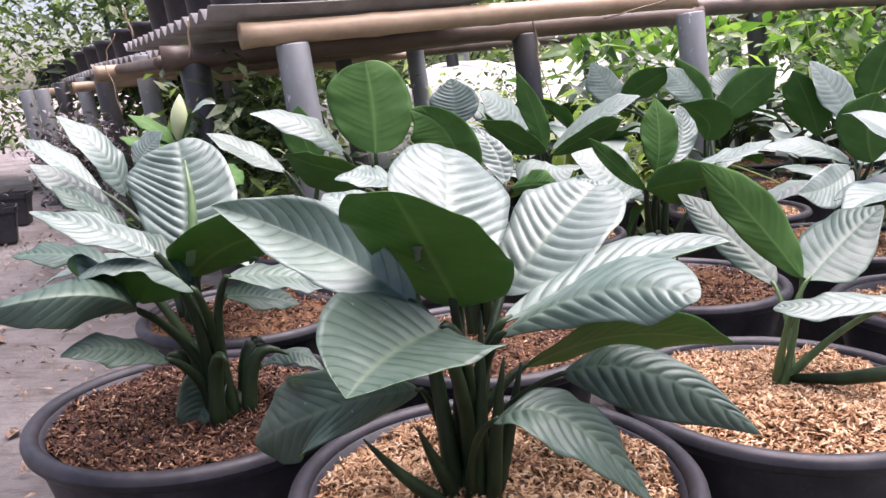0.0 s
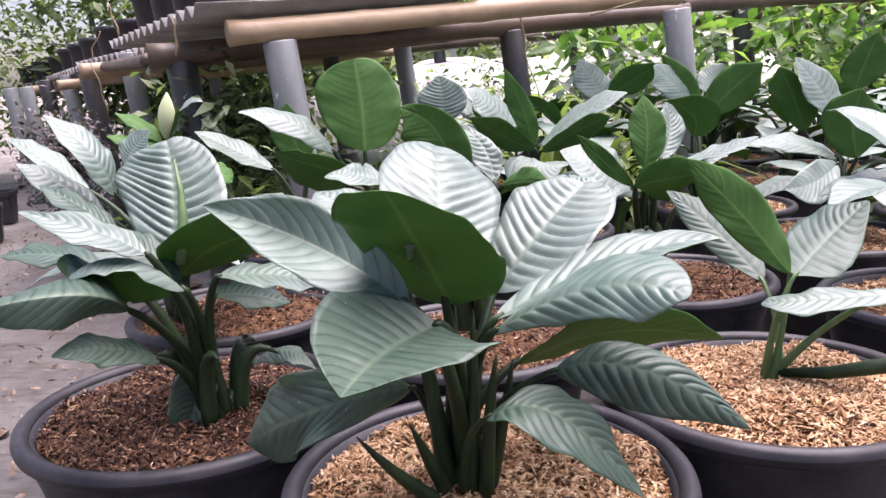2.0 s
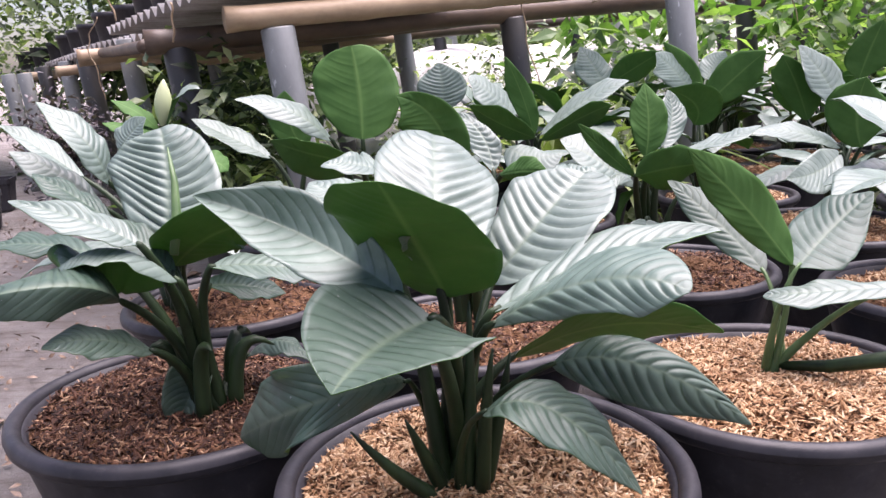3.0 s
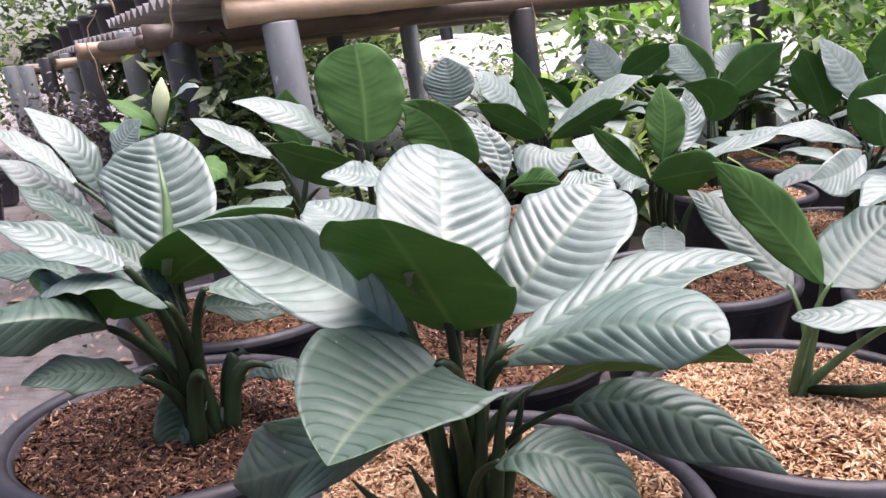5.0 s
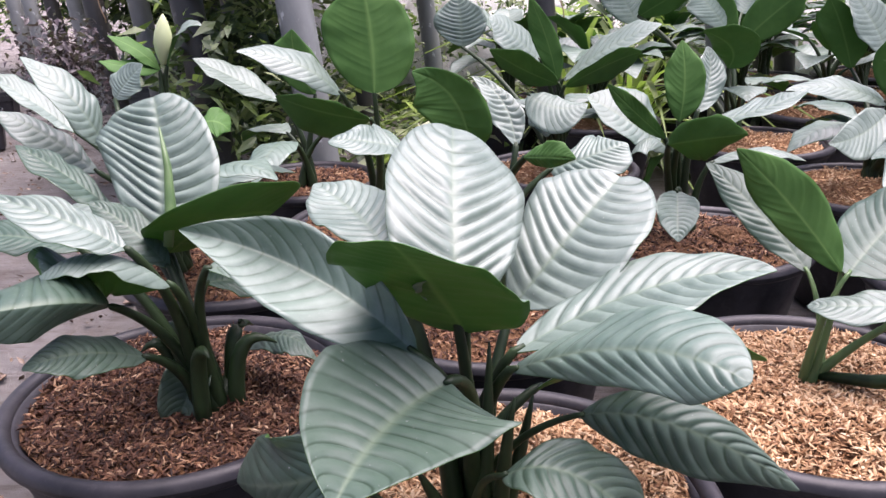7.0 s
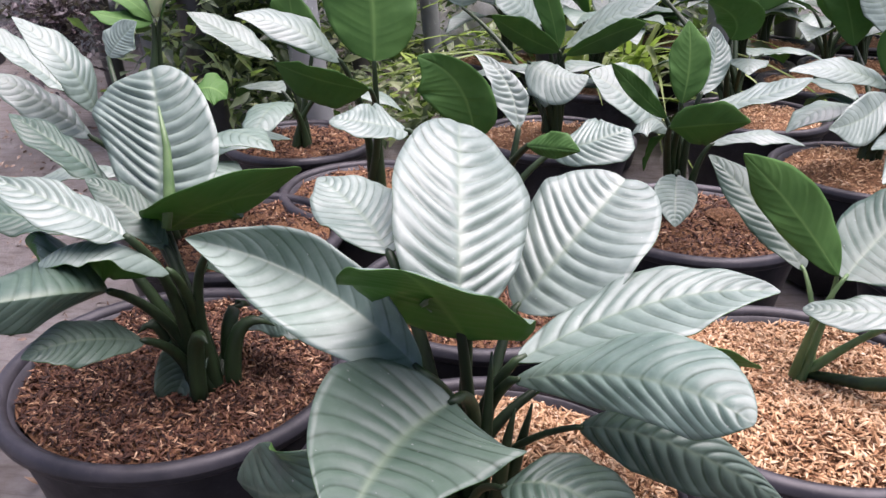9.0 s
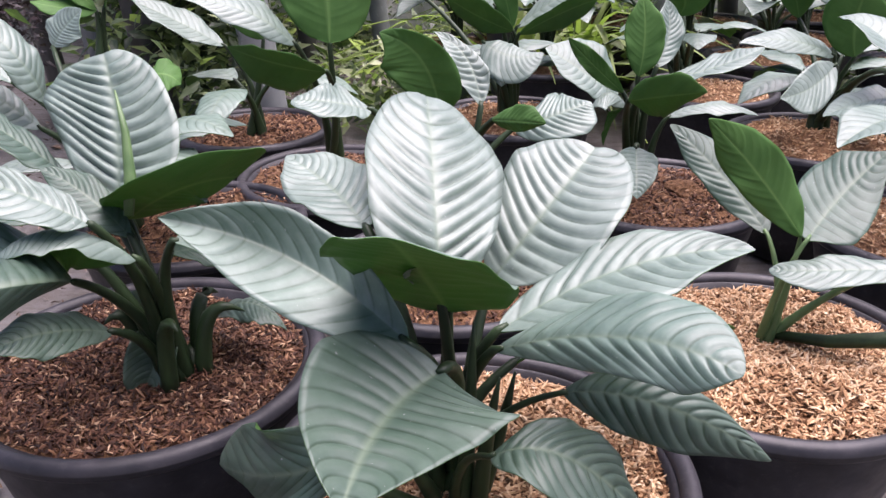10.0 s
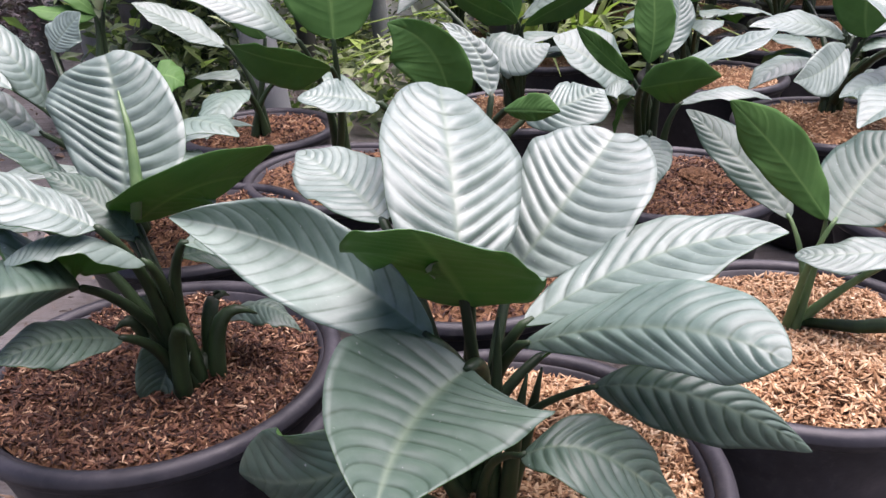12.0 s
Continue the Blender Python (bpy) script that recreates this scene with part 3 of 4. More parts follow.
leaf(beefar, (-0.557, 1.348, 0.511), (-0.655, 1.319, 0.575), (-0.751, 1.303, 0.628), (0.007, -0.067, -0.014), (0.005, 0.060, 0.017), relief=0.0012, fine=False)
leaf(beefar, (-0.459, 1.340, 0.527), (-0.497, 1.339, 0.602), (-0.504, 1.340, 0.688), (0.059, -0.000, -0.002), (-0.060, 0.002, 0.009), relief=0.0012, fine=False)

eff = lily(0.15, 1.5, "peace lily with long arching leaves")
leaf(eff, (0.112, 1.455, 0.584), (0.033, 1.425, 0.658), (-0.020, 1.404, 0.698), (-0.013, -0.061, -0.037), (0.027, 0.079, 0.011), relief=0.0012, fine=False)
leaf(eff, (0.153, 1.435, 0.533), (0.124, 1.424, 0.641), (0.079, 1.413, 0.749), (0.036, 0.001, -0.017), (-0.037, 0.001, 0.001), relief=0.0012, fine=False)
leaf(eff, (0.167, 1.468, 0.530), (0.290, 1.436, 0.621), (0.406, 1.417, 0.671), (0.016, 0.080, 0.031), (-0.014, -0.060, -0.029), relief=0.0012, fine=False)
leaf(eff, (0.170, 1.420, 0.522), (0.274, 1.380, 0.582), (0.352, 1.360, 0.613), (0.017, 0.020, -0.037), (0.012, -0.030, 0.034), relief=0.0012, fine=False)
leaf(eff, (0.155, 1.420, 0.530), (0.063, 1.380, 0.575), (-0.017, 1.340, 0.629), (0.015, -0.040, 0.039), (-0.001, 0.020, -0.037), relief=0.0012, fine=False)
leaf(eff, (0.076, 1.338, 0.518), (0.146, 1.276, 0.495), (0.216, 1.257, 0.505), (-0.006, 0.060, 0.020), (-0.022, -0.044, -0.053), relief=0.0012, fine=False)
leaf(eff, (-0.110, 1.750, 0.593), (-0.113, 1.760, 0.666), (-0.124, 1.780, 0.739), (-0.080, 0.000, -0.006), (0.076, 0.000, -0.003), relief=0.0030, fine=False)

dee = lily(0.72, 1.86, "peace lily with two upright leaves forming a fork")
leaf(dee, (0.746, 2.100, 0.560), (0.701, 2.080, 0.663), (0.619, 2.060, 0.770), (0.041, 0.000, 0.017), (-0.048, -0.000, 0.017), relief=0.0012, fine=False)
leaf(dee, (0.776, 2.100, 0.547), (0.863, 2.080, 0.637), (0.961, 2.060, 0.724), (0.067, 0.000, -0.031), (-0.040, 0.000, 0.062), relief=0.0012, fine=False)
leaf(dee, (0.715, 2.050, 0.602), (0.652, 2.030, 0.675), (0.584, 2.000, 0.734), (-0.067, -0.060, -0.020), (0.053, 0.070, 0.016), relief=0.0012, fine=False)
leaf(dee, (0.472, 2.300, 0.601), (0.419, 2.300, 0.690), (0.364, 2.300, 0.768), (-0.067, -0.040, -0.027), (0.057, 0.040, 0.008), relief=0.0012, fine=False)
leaf(dee, (0.465, 2.250, 0.632), (0.553, 2.230, 0.686), (0.641, 2.200, 0.738), (0.034, 0.020, -0.038), (-0.045, -0.030, 0.038), relief=0.0012, fine=False)
leaf(dee, (0.810, 2.250, 0.631), (0.847, 2.280, 0.679), (0.891, 2.300, 0.726), (-0.046, 0.020, 0.016), (0.066, 0.020, -0.009), relief=0.0012, fine=False)
leaf(dee, (0.656, 1.750, 0.516), (0.648, 1.700, 0.580), (0.559, 1.660, 0.632), (0.058, -0.040, 0.036), (-0.038, 0.040, -0.018), relief=0.0012, fine=False)

eee = lily(0.93, 1.35, "peace lily with very broad dark green leaves")
leaf(eee, (0.965, 1.300, 0.482), (0.941, 1.280, 0.572), (0.950, 1.260, 0.658), (0.084, -0.000, -0.003), (-0.077, -0.000, 0.017), relief=0.0012, fine=False)
leaf(eee, (1.032, 1.500, 0.643), (1.048, 1.480, 0.720), (1.070, 1.460, 0.794), (0.062, -0.000, -0.017), (-0.062, -0.000, -0.012), relief=0.0012, fine=False)
leaf(eee, (0.940, 1.600, 0.527), (0.896, 1.580, 0.633), (0.847, 1.560, 0.716), (0.066, 0.000, -0.018), (-0.062, 0.000, 0.006), relief=0.0012, fine=False)
leaf(eee, (1.012, 1.550, 0.564), (0.958, 1.550, 0.655), (0.888, 1.550, 0.739), (-0.052, -0.050, -0.027), (0.068, 0.050, 0.004), relief=0.0012, fine=False)
leaf(eee, (0.917, 1.300, 0.486), (0.768, 1.200, 0.540), (0.634, 1.150, 0.545), (-0.027, -0.060, -0.015), (0.020, 0.060, 0.014), relief=0.0012, fine=False)
leaf(eee, (0.877, 1.200, 0.485), (0.788, 1.100, 0.457), (0.684, 1.000, 0.458), (-0.008, -0.060, -0.043), (0.006, 0.040, 0.040), relief=0.0012, fine=False)
leaf(eee, (0.856, 0.850, 0.503), (0.757, 0.820, 0.493), (0.686, 0.800, 0.474), (-0.025, -0.060, -0.009), (0.030, 0.060, 0.014), relief=0.0012, fine=False)

ell = lily(-0.6, 0.72, "peace lily with long pointed silvery leaves")
leaf(ell, (-0.652, 0.610, 0.558), (-0.674, 0.585, 0.640), (-0.765, 0.605, 0.712), (0.001, -0.041, -0.021), (0.005, 0.045, 0.008), relief=0.0012)
leaf(ell, (-0.793, 0.787, 0.546), (-0.879, 0.802, 0.607), (-0.982, 0.829, 0.661), (0.028, -0.038, -0.021), (-0.011, 0.040, 0.023), relief=0.0012)
leaf(ell, (-0.666, 0.605, 0.514), (-0.735, 0.580, 0.588), (-0.806, 0.566, 0.629), (-0.000, -0.032, -0.032), (0.011, 0.036, -0.004), relief=0.0012)
leaf(ell, (-0.783, 0.937, 0.586), (-0.758, 0.940, 0.619), (-0.716, 0.942, 0.656), (-0.045, 0.040, 0.011), (0.039, -0.039, -0.018), relief=0.0012)
leaf(ell, (-0.526, 0.718, 0.566), (-0.495, 0.720, 0.575), (-0.469, 0.720, 0.557), (0.010, -0.040, -0.019), (-0.008, 0.039, 0.019), relief=0.0012)


# rolled young leaf along the midrib of the pale ribbed leaf
sh = [Vector(p) - left.location for p in ((-0.395, 0.245, 0.505), (-0.392, 0.262, 0.55), (-0.398, 0.285, 0.60), (-0.408, 0.30, 0.648))]
v, f = tube(sh, [0.006, 0.0075, 0.005, 0.001], 10)
child("rolled_leaf", mesh_of("rolled_leaf", v, f, (SHOOT,)), left, "pale green rolled young leaf")

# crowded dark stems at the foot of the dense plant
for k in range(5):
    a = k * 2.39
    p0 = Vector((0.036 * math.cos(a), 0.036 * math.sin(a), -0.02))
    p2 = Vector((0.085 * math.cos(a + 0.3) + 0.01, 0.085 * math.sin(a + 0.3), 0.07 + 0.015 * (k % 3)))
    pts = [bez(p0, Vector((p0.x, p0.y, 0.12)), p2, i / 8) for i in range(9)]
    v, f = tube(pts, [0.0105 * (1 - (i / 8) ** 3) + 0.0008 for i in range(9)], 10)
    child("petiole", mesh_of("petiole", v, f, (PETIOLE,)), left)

# a fallen stalk on the husk, and slender shoots
v, f = tube([Vector(p) - right.location for p in ((0.445, 0.305, 0.30), (0.50, 0.26, 0.315), (0.56, 0.23, 0.335), (0.64, 0.21, 0.36))], [0.006, 0.009, 0.011, 0.008], 10)
child("stalk", mesh_of("stalk", v, f, (PETIOLE,)), right, "dark green stalk lying over husk")
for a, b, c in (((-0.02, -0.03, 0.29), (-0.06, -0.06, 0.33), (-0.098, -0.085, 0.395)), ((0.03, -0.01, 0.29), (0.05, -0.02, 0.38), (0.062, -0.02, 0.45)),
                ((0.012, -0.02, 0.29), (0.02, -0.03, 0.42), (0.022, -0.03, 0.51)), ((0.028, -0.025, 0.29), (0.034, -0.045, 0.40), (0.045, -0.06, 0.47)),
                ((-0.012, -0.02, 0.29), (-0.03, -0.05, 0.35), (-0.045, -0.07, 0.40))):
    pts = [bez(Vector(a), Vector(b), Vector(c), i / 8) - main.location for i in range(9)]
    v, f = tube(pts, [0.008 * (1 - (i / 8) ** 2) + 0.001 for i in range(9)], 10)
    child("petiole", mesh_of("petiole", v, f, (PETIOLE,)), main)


def skirt(ob, n, seed, size=1.0):
    """Low drooping outer leaves of a plant."""
    rng = random.Random(seed)
    for i in range(n):
        az = i * 2.4 + rng.uniform(-0.3, 0.3)
        d = Vector((math.cos(az), math.sin(az), 0))
        out = Vector((-math.sin(az), math.cos(az), 0))
        b = ob.location + d * 0.06 + Vector((0, 0, rng.uniform(0.10, 0.17)))
        t = b + d * rng.uniform(0.17, 0.23) * size + Vector((0, 0, rng.uniform(-0.06, 0.02)))
        m = (b + t) / 2 + Vector((0, 0, 0.035))
        w = rng.uniform(0.045, 0.062) * size
        leaf(ob, b, m, t, out * w + Vector((0, 0, -0.008)), out * -w + Vector((0, 0, -0.008)), fine=False, ribs=11, relief=0.0012)


for i, (ob, n) in enumerate(((eff, 6), (dee, 5), (eee, 7), (ell, 6), (beefar, 3))):
    skirt(ob, n, 300 + i)


def filler_lily(x, y, seed, n=9, size=1.0):
    """A peace lily farther back: leaves fanned round its base."""
    rng = random.Random(seed)
    ob = lily(x, y, "leafy peace lily with broad silvery green leaves")
    for i in range(n):
        az = i * 2.4 + rng.uniform(-0.4, 0.4)
        el = rng.uniform(0.2, 0.9) if i % 3 else rng.uniform(0.0, 0.35)
        d = Vector((math.cos(az) * math.cos(el), math.sin(az) * math.cos(el), math.sin(el)))
        b = Vector((x, y, 0.30)) + d * 0.07 * size + Vector((0, 0, rng.uniform(0.12, 0.22) * size))
        ln = rng.uniform(0.2, 0.27) * size
        t = b + d * ln + Vector((0, 0, -0.05 * size))
        m = (b + t) / 2 + Vector((0, 0, 0.03 * size))
        out = Vector((-math.sin(az), math.cos(az), 0))
        up = out.cross(d) * -0.012
        w = rng.uniform(0.055, 0.075) * size
        leaf(ob, b, m, t, out * w + up, out * -w + up, fine=False, ribs=11, relief=0.0011)
    return ob


for i, (px, py, pn) in enumerate([(0.88, 0.74, 5), (1.13, 2.30, 8)] + [(fx, fy, 13) for fx, fy in FARTHER]):
    filler_lily(px, py, 70 + i, pn)

# ---- nursery racks of pipe posts and bamboo ----
def post(foot, top_z, r, mat, label):
    """A round post standing on the ground, slightly uneven, with a closed top."""
    h = top_z
    prof = [(0.0, 0.0), (r * 1.02, 0.0), (r, 0.05), (r * 0.99, h * 0.5), (r, h - 0.006), (r * 0.93, h), (0.0, h)]
    v, f = lathe(prof, 28, 0.006, int(foot[0] * 100))
    ob = new("rack_post", mesh_of("rack_post", v, f, (mat,)))
    ob.location, ob.rotation_euler = (foot[0] + 0.1 * h, foot[1], -0.01), (0, -0.1, 0)
    return tagged(ob, label, "post", "rack posts")


def pole(a, b, r, mat, label, joints=5):
    """A bamboo pole with swollen joints and hollow cut ends."""
    a, b = Vector(a), Vector(b)
    n = joints * 8
    ln = (b - a).length
    pts, rad = [], []
    for i in range(n + 1):
        u = i / n
        pts.append(a + (b - a) * u + Vector((0, 0, 0.006 * math.sin(3 * u + a.x))))
        k = abs((u * joints) % 1.0 - 0.5) * 2
        rad.append(r * (1 + 0.09 * max(0.0, 1 - (1 - k) / 0.14)) * (1 - 0.12 * u))
    d = (b - a).normalized()
    pts = [pts[0] + d * 0.06, pts[0] + d * 0.001] + pts + [pts[-1] - d * 0.001, pts[-1] - d * 0.06]
    rad = [r * 0.7, r * 0.72] + rad + [r * 0.6, r * 0.58]
    v, f = tube(pts, rad, 16)
    return tagged(new("bamboo_pole", mesh_of("bamboo_pole", v, f, (mat,))), label, "bamboo pole", "bamboo rack poles")


GREY_L, BLACK_L = "grey painted pipe post with chipped surface", "blackened pipe post supporting a bamboo rack"
for spot, top, r, grey in (
    ((-0.602, 1.700, 0.788), 0.880, 0.052, True), ((-0.975, 1.850, 0.678), 0.84, 0.050, False), ((-1.619, 2.900, 0.687), 0.92, 0.046, True),
    ((-1.817, 2.900, 0.669), 0.84, 0.045, False), ((-2.607, 4.200, 0.648), 0.86, 0.046, True), ((-2.979, 4.600, 0.627), 0.84, 0.046, False),
    ((-3.002, 4.400, 0.563), 0.80, 0.046, True), ((-3.231, 4.600, 0.560), 0.80, 0.046, True), ((-0.472, 3.900, 0.800), 0.93, 0.050, True),
    ((-0.286, 5.400, 0.803), 0.95, 0.050, True), ((0.117, 2.300, 0.764), 0.90, 0.046, False), ((0.741, 2.400, 0.864), 0.95, 0.052, True),
    ((1.312, 3.600, 0.866), 1.10, 0.050, False), ((0.844, 4.800, 0.862), 0.95, 0.050, True), ((-2.034, 5.200, 0.710), 0.95, 0.046, True),
    ((-2.264, 5.600, 0.712), 0.95, 0.046, True), ((-0.826, 3.600, 0.723), 0.9, 0.045, False), ((1.867, 4.400, 0.873), 1.1, 0.05, False),
):
    post(spot, top, r, PIPE if grey else PIPE_DARK, GREY_L if grey else BLACK_L)

TAN_L, DARK_L = "weathered tan bamboo pole on a rack", "dark aged bamboo beam under a rack"
for a, b, r, tan in (
    ((-0.735, 1.620, 0.896), (0.755, 2.450, 0.982), 0.037, True), ((-1.063, 1.800, 0.849), (0.822, 2.600, 0.931), 0.040, False),
    ((-1.186, 2.500, 0.824), (0.084, 3.000, 0.916), 0.03, False), ((-1.755, 2.700, 0.833), (-1.179, 3.000, 0.862), 0.036, True),
    ((-1.662, 3.600, 0.802), (-0.519, 4.200, 0.877), 0.03, True), ((-2.516, 3.900, 0.787), (-2.000, 4.200, 0.825), 0.03, True),
    ((-3.236, 4.800, 0.766), (-2.752, 5.000, 0.791), 0.03, True), ((-3.898, 5.600, 0.732), (-3.431, 5.800, 0.763), 0.03, False),
    ((-1.106, 1.900, 0.842), (-2.098, 3.400, 0.841), 0.022, False), ((0.788, 2.600, 0.958), (1.895, 3.200, 1.000), 0.035, False),
    ((-0.495, 4.000, 0.898), (1.572, 4.800, 0.974), 0.035, False), ((1.245, 3.600, 0.995), (2.509, 4.200, 1.041), 0.04, True),
):
    pole(a, b, r, BAMBOO if tan else BAMBOO_DARK, TAN_L if tan else DARK_L, 4 if tan else 5)


def sheet(corner, along, across, waves, label):
    """A thin corrugated roofing sheet."""
    c, u, w = Vector(corner), Vector(along), Vector(across)
    n = u.cross(w).normalized()
    if n.z < 0:
        n = -n
    k, verts, faces = waves * 8, [], []
    for i in range(k + 1):
        for j in range(5):
            q = c + u * (i / k) + w * (j / 4) + n * (0.018 * math.cos(2 * math.pi * waves * i / k) - 0.01 * math.sin(3.14 * j / 4))
            verts.append(q)
    m = len(verts)
    verts += [p - n * 0.003 for p in verts]
    for i in range(k):
        for j in range(4):
            a = i * 5 + j
            faces.append((a, a + 5, a + 6, a + 1))
            faces.append((m + a + 1, m + a + 6, m + a + 5, m + a))
    for i in range(k):
        for j in (0, 4):
            a = i * 5 + j
            faces.append((a, a + m, a + 5 + m, a + 5))
    for j in range(4):
        for i in (0, k):
            a = i * 5 + j
            faces.append((a, a + 1, a + 1 + m, a + m))
    return tagged(new("corrugated_sheet", mesh_of("corrugated_sheet", verts, faces, (SHEET,))), label, "roofing sheet", "rack sheets")


SH = "weathered grey corrugated sheet lying on a bamboo rack"
NEAR, FAR = Vector((-0.797, 1.550, 0.962)), Vector((-1.606, 2.700, 0.934))
ALONG = Vector((0.755, 2.450, 0.982)) - Vector((-0.735, 1.620, 0.896))
sheet(NEAR, FAR - NEAR, ALONG * 0.55, 13, SH)
LOWER = [(Vector((-1.469, 2.750, 0.911)), Vector((-2.285, 3.700, 0.886))), (Vector((-2.330, 3.850, 0.877)), Vector((-3.132, 4.900, 0.839))), (Vector((-3.129, 5.000, 0.834)), Vector((-4.249, 6.200, 0.779)))]
for near, far in LOWER:
    sheet(near, far - near, ALONG * 0.95, 13, SH)


# ---- black nursery pots on the racks and at the path ----
def nursery_pot(x, y, z, r, h, label):
    prof = [(0.0, 0.0), (r * 0.78, 0.0), (r * 0.80, 0.01), (r * 0.97, h - 0.03), (r * 1.03, h - 0.028), (r * 1.04, h), (r * 0.98, h), (r * 0.93, h - 0.05), (0.0, h - 0.05)]
    v, f = lathe(prof, 32, 0.008, int(x * 50))
    ob = new("nursery_pot", mesh_of("nursery_pot", v, f, (POT,)))
    ob.location = (x, y, z)
    return tagged(ob, label, "plant pot", "small nursery pots")


NP = "small black nursery pot standing on a rack"
for near, far in LOWER:
    for k in range(3):
        for row in range(2):
            q = near + (far - near) * (0.18 + 0.3 * k) + ALONG * (0.09 + 0.14 * row)
            nursery_pot(q.x, q.y, q.z + 0.012, 0.105, 0.16, NP)
for k in range(4):
    for row in range(2):
        q = NEAR + (FAR - NEAR) * (0.22 + 0.22 * k) + ALONG * (0.10 + 0.13 * row)
        nursery_pot(q.x, q.y, q.z + 0.012, 0.095, 0.17, NP)


def square_pot(x, y, turn, w, h, label):
    """A square tapered nursery pot with a folded rim."""
    verts, faces = [], []
    rings = [(0.40, 0.0), (0.41, 0.004), (0.49, h - 0.03), (0.53, h - 0.028), (0.53, h), (0.485, h), (0.46, h - 0.04)]
    for k, z in rings:
        c = 0.86
        for a, e in ((1, c), (c, 1), (-c, 1), (-1, c), (-1, -c), (-c, -1), (c, -1), (1, -c)):
            verts.append((a * k * w, e * k * w, z))
    for i in range(len(rings) - 1):
        for q in range(8):
            faces.append((i * 8 + q, i * 8 + (q + 1) % 8, i * 8 + 8 + (q + 1) % 8, i * 8 + 8 + q))
    faces += [tuple(reversed(range(8))), tuple(range(len(rings) * 8 - 8, len(rings) * 8))]
    ob = new("square_pot", mesh_of("square_pot", verts, faces, (POT,), smooth=False))
    ob.location, ob.rotation_euler = (x, y, 0.0), (0, 0, turn)
    return tagged(ob, label, "plant pot", "square nursery pots")


for x, y, turn in ((-2.899, 3.771, 0.3), (-2.623, 3.192, 0.5)):
    square_pot(x, y, turn, 0.16, 0.19, "square black nursery pot standing on the path")


# ---- twine hanging from the racks ----
def twine(pts, r, label):
    p = [Vector(q) for q in pts]
    fine = []
    for i in range(len(p) - 1):
        for k in range(6):
            fine.append(p[i].lerp(p[i + 1], k / 6) + Vector((0.004 * math.sin(5.0 * (i + k / 6)), 0, 0)))
    fine.append(p[-1])
    v, f = tube(fine, [r] * len(fine), 6)
    return tagged(new("twine", mesh_of("twine", v, f, (BAMBOO,))), label, "twine", "loose twine")


TW = "thin loose twine hanging from a bamboo rack"
twine(((0.166, 2.100, 0.985), (0.151, 2.100, 0.914), (0.163, 2.100, 0.799), (0.205, 2.100, 0.643)), 0.0025, TW)
twine(((1.306, 2.930, 0.996), (1.329, 2.920, 0.933), (1.358, 2.920, 0.832)), 0.0025, TW)
twine(((0.404, 2.250, 0.921), (0.524, 2.250, 0.949), (0.663, 2.250, 0.982)), 0.0025, TW)
twine(((-1.448, 2.300, 0.967), (-1.487, 2.300, 0.905), (-1.501, 2.300, 0.853), (-1.478, 2.300, 0.766), (-1.458, 2.300, 0.657)), 0.0022, TW)
twine(((-0.924, 1.700, 0.956), (-0.922, 1.700, 0.905), (-0.931, 1.700, 0.838)), 0.0035, "frayed straw tie knotted round a rack beam")
twine(((-1.406, 2.300, 1.069), (-1.390, 2.300, 1.016), (-1.376, 2.300, 0.949)), 0.0035, "frayed straw tie knotted round a rack beam")


# ---- dry leaves on the path ----
def dry_leaf(x, y, size, turn, seed):
    rng = random.Random(seed)
    n, m, verts, faces = 8, 4, [], []
    for i in range(n + 1):
        u = i / n
        w = 0.32 * math.sin(math.pi * u ** 0.8) ** 0.8
        for j in range(m + 1):
            v = (j / m - 0.5) * 2
            verts.append((size * (u - 0.5), size * w * v, size * (0.22 * v * v * w * 3 + 0.12 * (u - 0.5) ** 2 + 0.02 * rng.random()) + 0.001))
    k = len(verts)
    verts += [(a, b, c - 0.0012) for a, b, c in verts]
    for i in range(n):
        for j in range(m):
            q = (i * (m + 1) + j, (i + 1) * (m + 1) + j, (i + 1) * (m + 1) + j + 1, i * (m + 1) + j + 1)
            faces += [q, tuple(t + k for t in reversed(q))]
    ob = new("dry_leaf", mesh_of("dry_leaf", verts, faces, (DRY,)))
    ob.matrix_basis = pose(x, y, -0.004, 0, 0, turn)
    return tagged(ob, "curled dry brown leaf lying on the path", "leaf", "dry leaves on the path")


rnd = random.Random(12)
for k in range(34):
    dry_leaf(rnd.uniform(-2.2, -0.62), rnd.uniform(0.1, 3.4), rnd.uniform(0.03, 0.09), rnd.uniform(0, 360), k)

# ---- a pale bud on a plant behind ----
bud_plant = thing("flowering_lily", (-0.874, 1.350, 0.478), "small lily plant with one pale green flower bud", "plant")


def bud(base, tip, r, mat):
    a, b = Vector(base) - bud_plant.location, Vector(tip) - bud_plant.location
    pts = [a + (b - a) * (i / 10) for i in range(11)]
    v, f = tube(pts, [max(0.0012, r * math.sin(math.pi * (0.06 + 0.94 * i / 10)) ** 0.8) for i in range(11)], 10)
    child("flower_bud", mesh_of("flower_bud", v, f, (mat,)), bud_plant, "pale green closed flower bud")


bud((-0.849, 1.350, 0.609), (-0.832, 1.350, 0.733), 0.023, BUD)
leaf(bud_plant, (-0.861, 1.350, 0.594), (-0.906, 1.340, 0.643), (-0.976, 1.330, 0.684), (0, 0.03, 0.015), (0, -0.03, -0.012), fine=False, ribs=6)
leaf(bud_plant, (-0.841, 1.350, 0.601), (-0.791, 1.340, 0.691), (-0.728, 1.330, 0.704), (0, 0.03, 0.01), (0, -0.03, -0.012), fine=False, ribs=6)
